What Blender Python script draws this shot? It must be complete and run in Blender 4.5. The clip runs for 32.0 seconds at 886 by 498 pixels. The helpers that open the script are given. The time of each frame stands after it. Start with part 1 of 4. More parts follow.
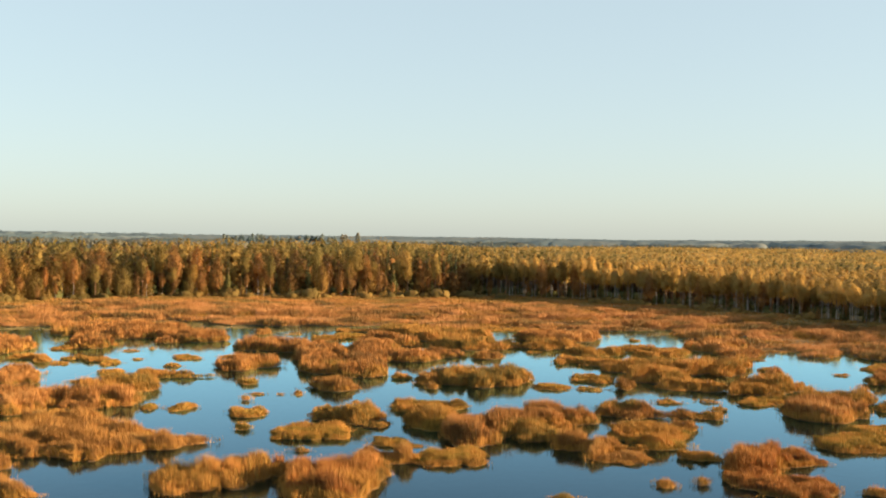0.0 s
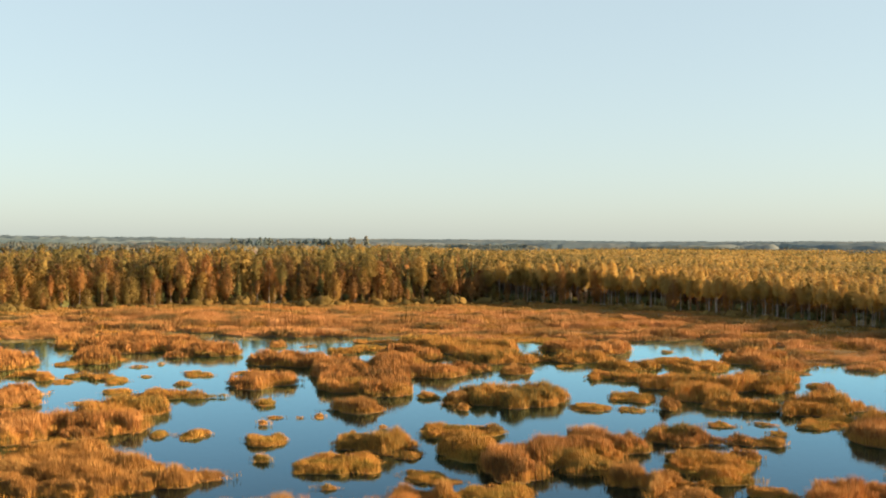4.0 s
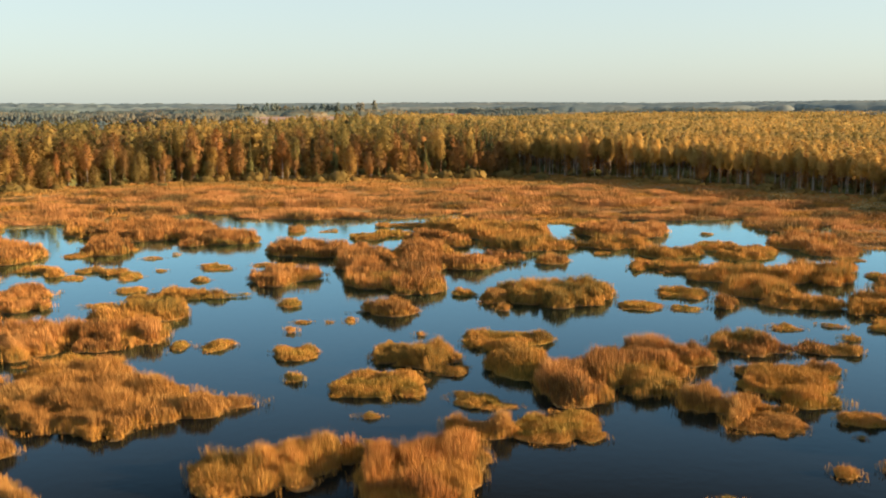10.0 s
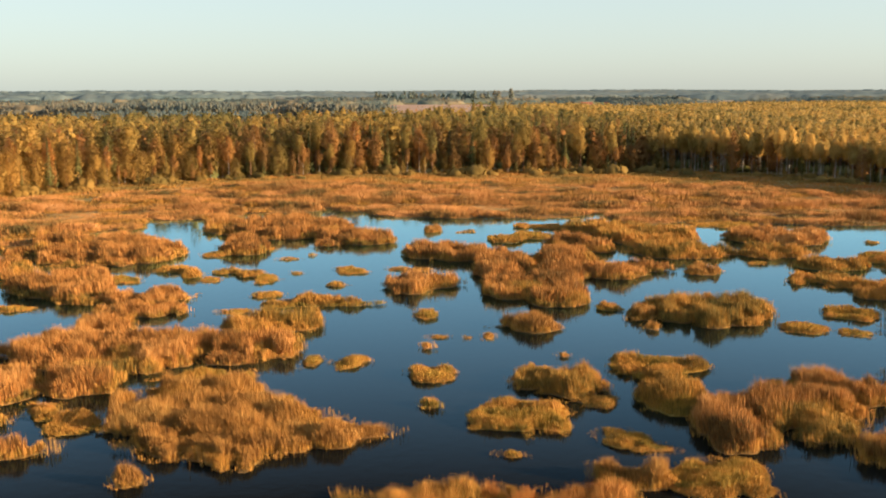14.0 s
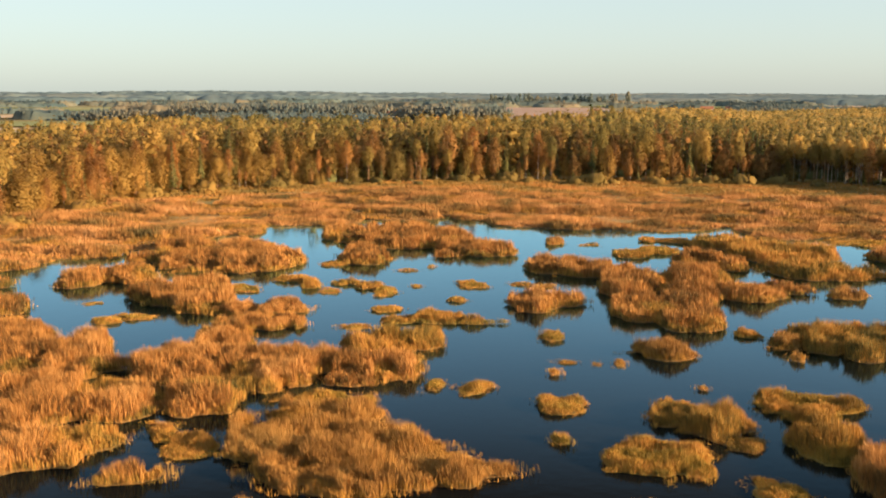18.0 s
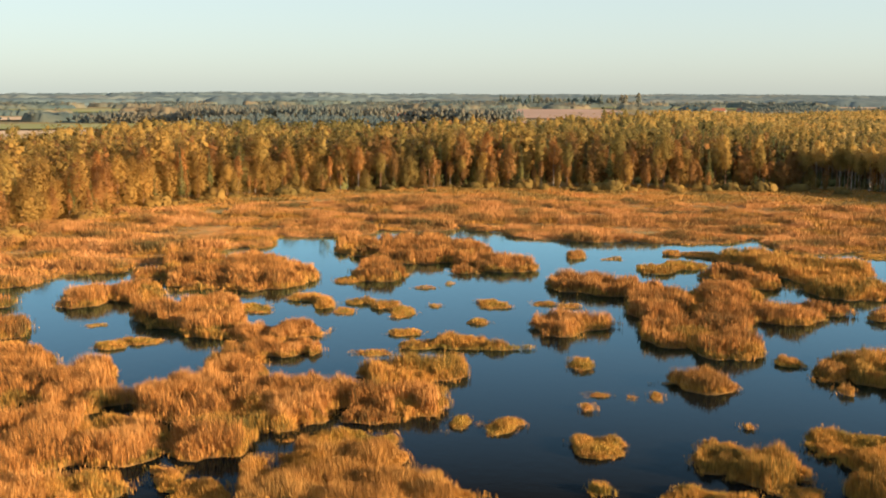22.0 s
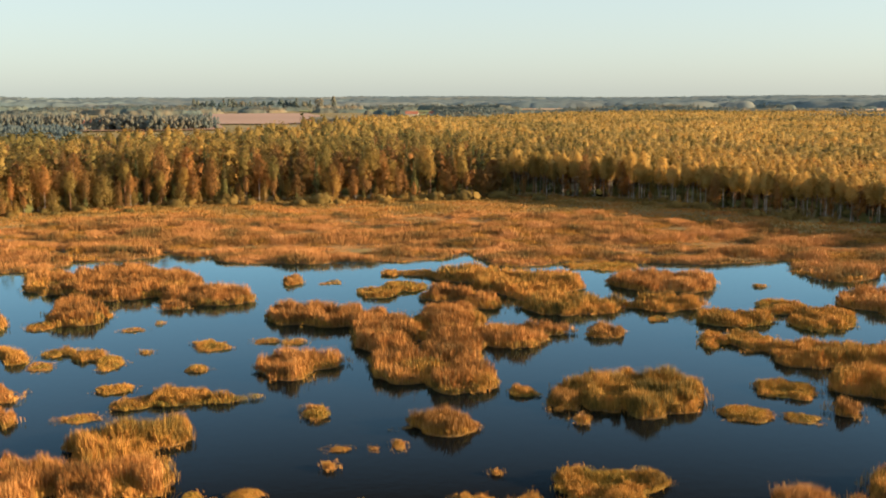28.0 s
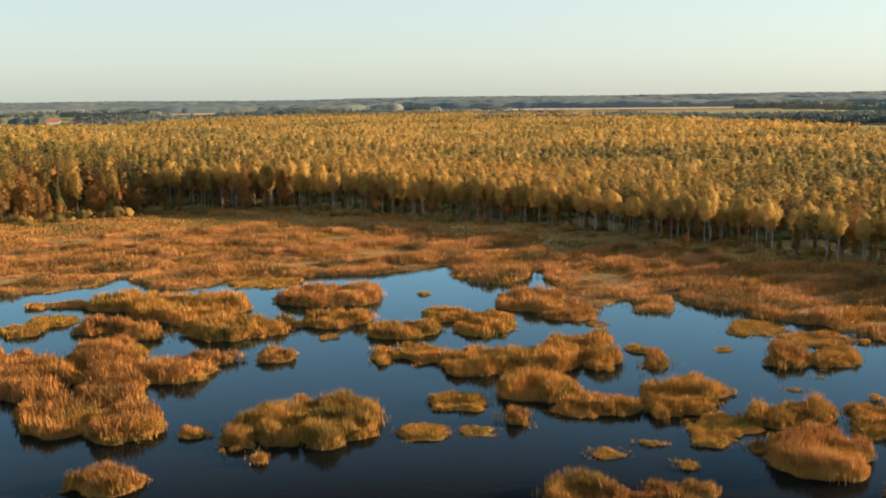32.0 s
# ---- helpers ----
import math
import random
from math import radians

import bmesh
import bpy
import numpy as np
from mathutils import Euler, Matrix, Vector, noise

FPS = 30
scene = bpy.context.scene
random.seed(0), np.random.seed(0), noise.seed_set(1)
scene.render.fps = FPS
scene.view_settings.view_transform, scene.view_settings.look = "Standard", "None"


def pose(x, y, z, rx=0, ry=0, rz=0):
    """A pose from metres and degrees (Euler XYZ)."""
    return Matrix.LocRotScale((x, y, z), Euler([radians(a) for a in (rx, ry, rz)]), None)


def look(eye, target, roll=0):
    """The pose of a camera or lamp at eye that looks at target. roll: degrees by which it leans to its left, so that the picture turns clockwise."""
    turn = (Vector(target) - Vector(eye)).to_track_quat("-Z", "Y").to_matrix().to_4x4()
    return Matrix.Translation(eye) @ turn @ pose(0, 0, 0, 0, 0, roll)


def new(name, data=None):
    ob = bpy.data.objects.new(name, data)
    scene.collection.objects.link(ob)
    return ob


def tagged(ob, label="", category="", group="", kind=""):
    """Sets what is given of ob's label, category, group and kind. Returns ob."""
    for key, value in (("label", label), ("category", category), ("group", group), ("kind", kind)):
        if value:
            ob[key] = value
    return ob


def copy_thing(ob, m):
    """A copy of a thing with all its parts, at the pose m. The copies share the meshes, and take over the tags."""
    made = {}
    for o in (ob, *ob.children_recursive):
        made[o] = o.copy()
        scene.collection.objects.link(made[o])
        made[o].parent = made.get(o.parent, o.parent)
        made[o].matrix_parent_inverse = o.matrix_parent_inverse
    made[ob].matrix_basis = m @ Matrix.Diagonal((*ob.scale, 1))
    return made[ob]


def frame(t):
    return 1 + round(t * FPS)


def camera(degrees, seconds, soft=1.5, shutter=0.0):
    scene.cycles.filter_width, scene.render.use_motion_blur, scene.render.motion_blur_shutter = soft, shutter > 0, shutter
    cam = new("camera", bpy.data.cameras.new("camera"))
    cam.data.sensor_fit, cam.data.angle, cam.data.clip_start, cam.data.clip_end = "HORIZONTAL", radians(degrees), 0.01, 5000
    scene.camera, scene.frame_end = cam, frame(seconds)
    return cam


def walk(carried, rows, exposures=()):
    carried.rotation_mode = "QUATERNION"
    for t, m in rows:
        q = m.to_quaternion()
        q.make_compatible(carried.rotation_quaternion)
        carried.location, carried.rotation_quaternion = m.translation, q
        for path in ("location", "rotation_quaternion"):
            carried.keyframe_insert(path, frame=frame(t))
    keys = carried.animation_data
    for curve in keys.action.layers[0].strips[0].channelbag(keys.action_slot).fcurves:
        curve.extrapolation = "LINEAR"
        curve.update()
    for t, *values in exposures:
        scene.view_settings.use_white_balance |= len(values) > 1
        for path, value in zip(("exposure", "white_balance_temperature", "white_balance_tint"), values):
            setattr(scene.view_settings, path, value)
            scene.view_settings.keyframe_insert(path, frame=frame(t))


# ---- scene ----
import itertools

cam = camera(46.0, 32.0, soft=1.95)
PATH = [
    (0, (8.785, -35.236, 22.043), (9.004, -33.249, 22.02), 0.6),
    (0.5, (8.568, -33.609, 22.214), (8.788, -31.621, 22.194), 0.8),
    (1, (8.27, -31.966, 22.373), (8.492, -29.978, 22.356), 0.8),
    (1.5, (7.968, -30.438, 22.47), (8.192, -28.45, 22.456), 0.7),
    (2, (7.612, -28.979, 22.535), (7.836, -26.991, 22.525), 0.6),
    (2.5, (7.303, -27.622, 22.609), (7.525, -25.635, 22.602), 0.5),
    (3, (7.142, -26.407, 22.694), (7.357, -24.418, 22.689), 0.5),
    (3.5, (7.002, -25.297, 22.84), (7.212, -23.308, 22.831), 0.4),
    (5.5, (5.991, -21.087, 23.836), (6.185, -19.098, 23.751), 0.1),
    (6, (5.633, -19.917, 24.052), (5.827, -17.93, 23.933), 0.0),
    (6.5, (5.336, -18.841, 24.26), (5.529, -16.856, 24.108), -0.0),
    (7, (5.147, -17.91, 24.462), (5.336, -15.927, 24.278), -0.1),
    (7.5, (4.966, -16.938, 24.682), (5.151, -14.958, 24.473), -0.1),
    (8, (4.787, -15.845, 24.966), (4.97, -13.867, 24.733), -0.1),
    (8.5, (4.643, -14.8, 25.201), (4.826, -12.824, 24.952), -0.2),
    (9, (4.538, -13.761, 25.415), (4.722, -11.787, 25.152), -0.2),
    (9.5, (4.435, -12.982, 25.692), (4.621, -11.009, 25.42), -0.3),
    (10, (4.343, -12.054, 25.999), (4.531, -10.082, 25.719), -0.3),
    (10.5, (4.193, -11.107, 26.231), (4.384, -9.136, 25.945), -0.4),
    (11, (4.097, -10.124, 26.48), (4.287, -8.154, 26.191), -0.3),
    (11.5, (3.968, -9.087, 26.702), (4.153, -7.117, 26.408), -0.3),
    (12, (3.79, -7.959, 26.995), (3.959, -5.989, 26.698), -0.3),
    (12.5, (3.769, -6.745, 27.189), (3.904, -4.773, 26.889), -0.3),
    (13, (3.819, -5.863, 27.417), (3.896, -3.887, 27.116), -0.2),
    (13.5, (3.716, -5.406, 27.622), (3.728, -3.429, 27.32), -0.2),
    (14, (3.637, -4.903, 27.917), (3.57, -2.927, 27.614), -0.3),
    (14.5, (3.525, -4.262, 28.144), (3.388, -2.29, 27.84), -0.3),
    (15, (3.325, -3.467, 28.312), (3.129, -1.5, 28.007), -0.2),
    (15.5, (2.999, -2.68, 28.458), (2.764, -0.717, 28.153), -0.2),
    (17.5, (1.732, -0.095, 28.845), (1.455, 1.863, 28.545), 0.1),
    (18, (1.386, 0.543, 28.951), (1.108, 2.5, 28.652), 0.1),
    (18.5, (0.924, 1.159, 29.167), (0.646, 3.117, 28.867), 0.1),
    (19, (0.445, 1.754, 29.375), (0.168, 3.712, 29.076), 0.2),
    (19.5, (0.238, 2.405, 29.488), (-0.043, 4.363, 29.189), 0.2),
    (20, (-0.034, 3.228, 29.676), (-0.317, 5.185, 29.377), 0.1),
    (20.5, (-0.334, 4.274, 29.808), (-0.621, 6.231, 29.509), 0.1),
    (21, (-0.639, 5.378, 29.968), (-0.929, 7.334, 29.67), 0.1),
    (21.5, (-0.912, 6.437, 30.136), (-1.205, 8.393, 29.837), 0.1),
    (22, (-1.259, 7.456, 30.366), (-1.553, 9.412, 30.068), 0.1),
    (22.5, (-1.596, 8.371, 30.581), (-1.89, 10.327, 30.283), 0.1),
    (23, (-1.912, 9.291, 30.787), (-2.206, 11.246, 30.489), 0.2),
    (23.5, (-2.128, 10.426, 30.961), (-2.422, 12.381, 30.663), 0.1),
    (24, (-2.35, 11.486, 31.157), (-2.639, 13.443, 30.859), 0.1),
    (24.5, (-2.61, 12.237, 31.364), (-2.885, 14.196, 31.066), 0.1),
    (26.5, (-3.604, 13.297, 32.799), (-3.64, 15.274, 32.502), -0.1),
    (27, (-3.866, 13.792, 33.03), (-3.797, 15.769, 32.733), -0.1),
    (27.5, (-4.021, 14.589, 33.188), (-3.855, 16.56, 32.891), -0.1),
    (28, (-4.104, 15.568, 33.301), (-3.831, 17.527, 33.006), -0.2),
    (28.5, (-4.06, 16.284, 33.478), (-3.689, 18.227, 33.182), -0.3),
    (29, (-4.039, 16.893, 33.703), (-3.565, 18.813, 33.407), -0.4),
    (29.5, (-4.05, 17.481, 33.93), (-3.482, 19.376, 33.634), -0.5),
    (30, (-3.99, 18.118, 34.136), (-3.329, 19.983, 33.841), -0.6),
    (30.5, (-3.859, 18.699, 34.308), (-3.122, 20.535, 34.014), -0.7),
    (31, (-3.638, 19.295, 34.525), (-2.834, 21.102, 34.231), -0.8),
    (31.5, (-3.343, 20.054, 34.764), (-2.492, 21.84, 34.469), -0.8),
    (32, (-3.004, 20.64, 35.0), (-2.121, 22.41, 34.705), -0.8),
]
walk(cam, [(t, look(eye, target, roll)) for t, eye, target, roll in PATH])

# ---- sky and sun ----
SUN_AZ, SUN_EL = 105.0, 12.5          # degrees clockwise from +y, degrees above the horizon
world = bpy.data.worlds.new("sky")
scene.world = world
world.use_nodes = True
wn = world.node_tree.nodes
wl = world.node_tree.links
sky = wn.new("ShaderNodeTexSky")
sky.sky_type = "NISHITA"
sky.sun_disc = False
sky.sun_elevation = radians(SUN_EL)
sky.sun_rotation = radians(SUN_AZ)
sky.air_density, sky.dust_density, sky.ozone_density = 1.0, 1.0, 3.0
# thin haze evens out the sky between horizon and zenith
split, merge = wn.new("ShaderNodeSeparateColor"), wn.new("ShaderNodeCombineColor")
wl.new(sky.outputs[0], split.inputs[0])
for channel in range(3):
    even = wn.new("ShaderNodeMath")
    even.operation = "POWER"
    even.inputs[1].default_value = 0.5
    wl.new(split.outputs[channel], even.inputs[0])
    wl.new(even.outputs[0], merge.inputs[channel])
warm = wn.new("ShaderNodeMix")
warm.data_type, warm.blend_type = "RGBA", "MULTIPLY"
warm.inputs[0].default_value = 1.0
warm.inputs[7].default_value = (0.895, 0.993, 0.975, 1)
wl.new(merge.outputs[0], warm.inputs[6])
veil = wn.new("ShaderNodeMix")
veil.data_type = "RGBA"
veil.inputs[0].default_value = 0.3
veil.inputs[7].default_value = (1.86, 1.87, 1.77, 1)
wl.new(warm.outputs[2], veil.inputs[6])
wl.new(veil.outputs[2], wn["Background"].inputs[0])
wn["Background"].inputs[1].default_value = 0.141
sun_data = bpy.data.lights.new("sun", "SUN")
sun_data.energy, sun_data.angle, sun_data.color = 5.0, radians(0.6), (1.0, 0.72, 0.42)
sun = new("sun", sun_data)
to_sun = Vector((math.sin(radians(SUN_AZ)) * math.cos(radians(SUN_EL)),
                 math.cos(radians(SUN_AZ)) * math.cos(radians(SUN_EL)), math.sin(radians(SUN_EL))))
sun.matrix_world = look(to_sun * 300, (0, 0, 0))
scene.view_settings.exposure = 1.70


# ---- materials ----
def material(name, stops, scale=0.12, fine=1.5, rough=0.8, bump=0.0, bump_scale=4.0, island=0.35, translucent=0.0, spec=0.3, detail=4.0, tone=0.0, reach=0.2, spread=2.4):
    """A surface whose colour runs through stops with broad noise, fine noise and a share of per-piece chance."""
    m = bpy.data.materials.new(name)
    m.use_nodes = True
    nt = m.node_tree
    n, l = nt.nodes, nt.links
    bsdf = n["Principled BSDF"]
    geo = n.new("ShaderNodeNewGeometry")
    broad, grain = n.new("ShaderNodeTexNoise"), n.new("ShaderNodeTexNoise")
    broad.inputs["Scale"].default_value, broad.inputs["Detail"].default_value = scale, detail
    grain.inputs["Scale"].default_value, grain.inputs["Detail"].default_value = fine, 3.0
    for tex in (broad, grain):
        l.new(geo.outputs["Position"], tex.inputs["Vector"])
    info = n.new("ShaderNodeObjectInfo")

    def math_node(op, a, b):
        q = n.new("ShaderNodeMath")
        q.operation = op
        for i, v in enumerate((a, b)):
            if isinstance(v, (int, float)):
                q.inputs[i].default_value = v
            else:
                l.new(v, q.inputs[i])
        return q.outputs[0]

    # broad noise is stretched around its mean, then shifted by chance and grain
    v = math_node("ADD", math_node("MULTIPLY", math_node("SUBTRACT", broad.outputs[0], 0.5), spread), 0.5)
    v = math_node("ADD", v, math_node("MULTIPLY", math_node("SUBTRACT", geo.outputs["Random Per Island"], 0.5), island))
    v = math_node("ADD", v, math_node("MULTIPLY", math_node("SUBTRACT", grain.outputs[0], 0.5), 0.6))
    v = math_node("ADD", v, math_node("MULTIPLY", math_node("SUBTRACT", info.outputs["Random"], 0.5), 0.3))
    if tone:
        own = n.new("ShaderNodeAttribute")
        own.attribute_name = "tone"
        v = math_node("ADD", v, math_node("MULTIPLY", math_node("SUBTRACT", own.outputs["Fac"], 0.5), tone))
    ramp = n.new("ShaderNodeValToRGB")
    els = ramp.color_ramp.elements
    while len(els) < len(stops):
        els.new(0.5)
    for i, (e, c) in enumerate(zip(els, stops)):
        e.position, e.color = i / max(1, len(stops) - 1), (*c, 1)
    l.new(v, ramp.inputs[0])
    l.new(ramp.outputs[0], bsdf.inputs["Base Color"])
    bsdf.inputs["Roughness"].default_value = rough
    bsdf.inputs["Specular IOR Level"].default_value = spec
    if bump:
        b, tex = n.new("ShaderNodeBump"), n.new("ShaderNodeTexNoise")
        tex.inputs["Scale"].default_value, tex.inputs["Detail"].default_value = bump_scale, 5.0
        l.new(geo.outputs["Position"], tex.inputs["Vector"])
        l.new(tex.outputs[0], b.inputs["Height"])
        b.inputs["Strength"].default_value, b.inputs["Distance"].default_value = bump, reach
        l.new(b.outputs[0], bsdf.inputs["Normal"])
    if translucent:
        tr, mix = n.new("ShaderNodeBsdfTranslucent"), n.new("ShaderNodeMixShader")
        l.new(ramp.outputs[0], tr.inputs[0])
        mix.inputs[0].default_value = translucent
        l.new(bsdf.outputs[0], mix.inputs[1])
        l.new(tr.outputs[0], mix.inputs[2])
        l.new(mix.outputs[0], n["Material Output"].inputs[0])
    return m


REED = material("dry_reed", [(0.11, 0.0639, 0.0187), (0.285, 0.114, 0.0271), (0.395, 0.173, 0.0403), (0.449, 0.23, 0.075)], scale=0.16, island=0.95, translucent=0.15, spread=2.7)
OLIVE = material("olive_reed", [(0.09, 0.072, 0.017), (0.25, 0.142, 0.0264), (0.409, 0.214, 0.0396), (0.441, 0.197, 0.0472)], scale=0.2, island=0.95, translucent=0.15, spread=2.7)
RUST = material("rust_reed", [(0.125, 0.055, 0.0147), (0.269, 0.0924, 0.0184), (0.376, 0.145, 0.028), (0.42, 0.201, 0.0514)], scale=0.2, island=0.95, translucent=0.15, spread=2.7)
PALE = material("pale_reed", [(0.172, 0.0813, 0.0196), (0.292, 0.135, 0.0309), (0.361, 0.171, 0.042), (0.395, 0.22, 0.0616)], scale=0.2, island=0.95, translucent=0.15, spread=2.7)
TAWNY = material("tawny_reed", [(0.13, 0.0808, 0.017), (0.309, 0.147, 0.0264), (0.441, 0.217, 0.0358), (0.38, 0.179, 0.0472)], scale=0.25, island=0.95, translucent=0.15, spread=2.7)
SEDGE = material("autumn_sedge", [(0.125, 0.0959, 0.0167), (0.269, 0.162, 0.0256), (0.404, 0.226, 0.0354), (0.404, 0.183, 0.0393)], scale=0.3, island=0.95, translucent=0.15, spread=2.7)
BED_REED = material("rusty_reed", [(0.109, 0.0775, 0.0248), (0.312, 0.148, 0.0428), (0.467, 0.216, 0.072), (0.494, 0.27, 0.112)], scale=0.09, island=0.35, translucent=0.15, spread=2.4)
THATCH = material("reed_thatch", [(0.0808, 0.0503, 0.0184), (0.162, 0.0944, 0.0306), (0.291, 0.157, 0.049)], scale=0.3, fine=6, bump=0.8, bump_scale=5)
MOSS = material("sedge_mat", [(0.09, 0.075, 0.0196), (0.195, 0.135, 0.0308), (0.33, 0.21, 0.042)], scale=0.4, fine=6, bump=0.8, bump_scale=5)
PINE = material("pine_needles", [(0.132, 0.116, 0.0381), (0.245, 0.183, 0.0508), (0.365, 0.239, 0.0635), (0.478, 0.287, 0.0737)], scale=0.01, fine=0.6, island=0.14, translucent=0.5, tone=0.4, bump=0.35, bump_scale=2.2, reach=0.3)
SPRUCE = material("spruce_needles", [(0.0672, 0.0825, 0.0286), (0.118, 0.119, 0.0363), (0.202, 0.171, 0.0462)], scale=0.01, fine=0.6, island=0.14, translucent=0.2, tone=0.4, bump=0.35, bump_scale=2.2, reach=0.3)
BIRCH = material("birch_leaves", [(0.273, 0.205, 0.07), (0.452, 0.31, 0.095), (0.588, 0.385, 0.115), (0.672, 0.42, 0.12)], scale=0.01, fine=0.6, island=0.14, translucent=0.5, tone=0.4, bump=0.35, bump_scale=2.2, reach=0.3)
SALLOW = material("sallow_leaves", [(0.128, 0.102, 0.0288), (0.216, 0.144, 0.0368), (0.303, 0.181, 0.0437), (0.384, 0.204, 0.046)], scale=0.01, fine=0.6, island=0.14, translucent=0.42, tone=0.4, bump=0.35, bump_scale=2.2, reach=0.3)
ALDER = material("rusty_leaves", [(0.175, 0.105, 0.0356), (0.256, 0.137, 0.0432), (0.348, 0.166, 0.0483), (0.442, 0.19, 0.0521)], scale=0.01, fine=0.6, island=0.14, translucent=0.42, tone=0.4, bump=0.35, bump_scale=2.2, reach=0.3)
MEADOW = material("meadow_sedge", [(0.116, 0.0806, 0.02), (0.211, 0.124, 0.0273), (0.359, 0.171, 0.041), (0.401, 0.157, 0.0455)], scale=0.05, island=0.5, translucent=0.2)
BED_MAT = material("bed_litter", [(0.08, 0.048, 0.016), (0.15, 0.08, 0.024), (0.24, 0.12, 0.036)], scale=0.12, fine=3, bump=0.8, bump_scale=3)
BARK = material("pine_bark", [(0.10, 0.06, 0.035), (0.20, 0.11, 0.06), (0.28, 0.15, 0.08)], scale=0.5, fine=4, bump=0.5)
WHITE_BARK = material("birch_bark", [(0.07, 0.062, 0.055), (0.30, 0.27, 0.24), (0.46, 0.42, 0.37)], scale=0.8, fine=3, bump=0.3)
GRASS = material("meadow_grass", [(0.11, 0.085, 0.027), (0.20, 0.145, 0.045), (0.29, 0.195, 0.062)], scale=0.03, fine=0.8, bump=0.6, bump_scale=1.5)
FIELD = material("stubble_field", [(0.36, 0.24, 0.14), (0.45, 0.30, 0.18), (0.5, 0.36, 0.22)], scale=0.004, fine=0.05)
GREEN = material("green_meadow", [(0.12, 0.14, 0.04), (0.18, 0.18, 0.05), (0.24, 0.21, 0.07)], scale=0.006, fine=0.05)
PLOUGH = material("ploughed_field", [(0.26, 0.16, 0.11), (0.33, 0.20, 0.14)], scale=0.004, fine=0.05)
# aerial haze is mixed into these wood colours; translucency softens their contrast
FAR = material("haze_tinted_woods", [(0.0926, 0.143, 0.164), (0.159, 0.197, 0.18), (0.291, 0.244, 0.164)], scale=0.004, fine=0.02, island=0.35, translucent=0.4)
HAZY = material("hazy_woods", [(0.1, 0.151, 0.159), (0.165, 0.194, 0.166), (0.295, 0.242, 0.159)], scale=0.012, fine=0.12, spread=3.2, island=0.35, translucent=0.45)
# horizon woods: aerial haze painted in as a paler blue-grey base colour
FARTHER = material("haze_blue_woods", [(0.135, 0.198, 0.223), (0.189, 0.244, 0.257), (0.27, 0.284, 0.257)], scale=0.004, fine=0.05, island=0.35, translucent=0.45)
ROOF = material("roof_tile", [(0.28, 0.10, 0.06), (0.36, 0.14, 0.08)], scale=0.3, fine=3)
PLASTER = material("white_plaster", [(0.70, 0.68, 0.64), (0.80, 0.78, 0.74)], scale=0.3, fine=3)


def water_material():
    m = bpy.data.materials.new("pond_water")
    m.use_nodes = True
    n, l = m.node_tree.nodes, m.node_tree.links
    n.remove(n["Principled BSDF"])
    depth, gloss, fres, mix = n.new("ShaderNodeBsdfDiffuse"), n.new("ShaderNodeBsdfGlossy"), n.new("ShaderNodeFresnel"), n.new("ShaderNodeMixShader")
    depth.inputs["Color"].default_value = (0.006, 0.006, 0.006, 1)
    gloss.inputs["Roughness"].default_value = 0.06
    fres.inputs["IOR"].default_value = 1.33
    gain = n.new("ShaderNodeMath")
    gain.operation, gain.use_clamp = "MULTIPLY_ADD", True
    gain.inputs[1].default_value, gain.inputs[2].default_value = 2.35, -0.25
    l.new(fres.outputs[0], gain.inputs[0])
    l.new(gain.outputs[0], mix.inputs[0])
    # sky blue painted into the gloss colour: steep reflections dulled, flat nearly clear
    tint = n.new("ShaderNodeMix")
    tint.data_type = "RGBA"
    tint.inputs[6].default_value, tint.inputs[7].default_value = (0.38, 0.63, 0.86, 1), (0.52, 0.86, 1.0, 1)
    l.new(gain.outputs[0], tint.inputs[0])
    l.new(tint.outputs[2], gloss.inputs["Color"])
    l.new(depth.outputs[0], mix.inputs[1])
    l.new(gloss.outputs[0], mix.inputs[2])
    l.new(mix.outputs[0], n["Material Output"].inputs[0])
    geo, tex, bump = n.new("ShaderNodeNewGeometry"), n.new("ShaderNodeTexNoise"), n.new("ShaderNodeBump")
    tex.inputs["Scale"].default_value, tex.inputs["Detail"].default_value = 0.9, 3.0
    l.new(geo.outputs["Position"], tex.inputs["Vector"])
    l.new(tex.outputs[0], bump.inputs["Height"])
    bump.inputs["Strength"].default_value, bump.inputs["Distance"].default_value = 0.12, 0.05
    l.new(bump.outputs[0], gloss.inputs["Normal"])
    l.new(bump.outputs[0], fres.inputs["Normal"])
    return m


WATER = water_material()

# ---- mesh and noise helpers ----
rng = np.random.default_rng(7)
LATTICE = rng.random((256, 256))


def vnoise(x, y, size, seed=0):
    """Smooth value noise in 0..1 with lumps of the given size in metres."""
    x, y = x / size + seed * 17.3, y / size + seed * 5.7
    i, j = np.floor(x).astype(int), np.floor(y).astype(int)
    u, v = x - i, y - j
    u, v = u * u * (3 - 2 * u), v * v * (3 - 2 * v)
    a, b = LATTICE[i % 256, j % 256], LATTICE[(i + 1) % 256, j % 256]
    c, d = LATTICE[i % 256, (j + 1) % 256], LATTICE[(i + 1) % 256, (j + 1) % 256]
    return (a * (1 - u) + b * u) * (1 - v) + (c * (1 - u) + d * u) * v


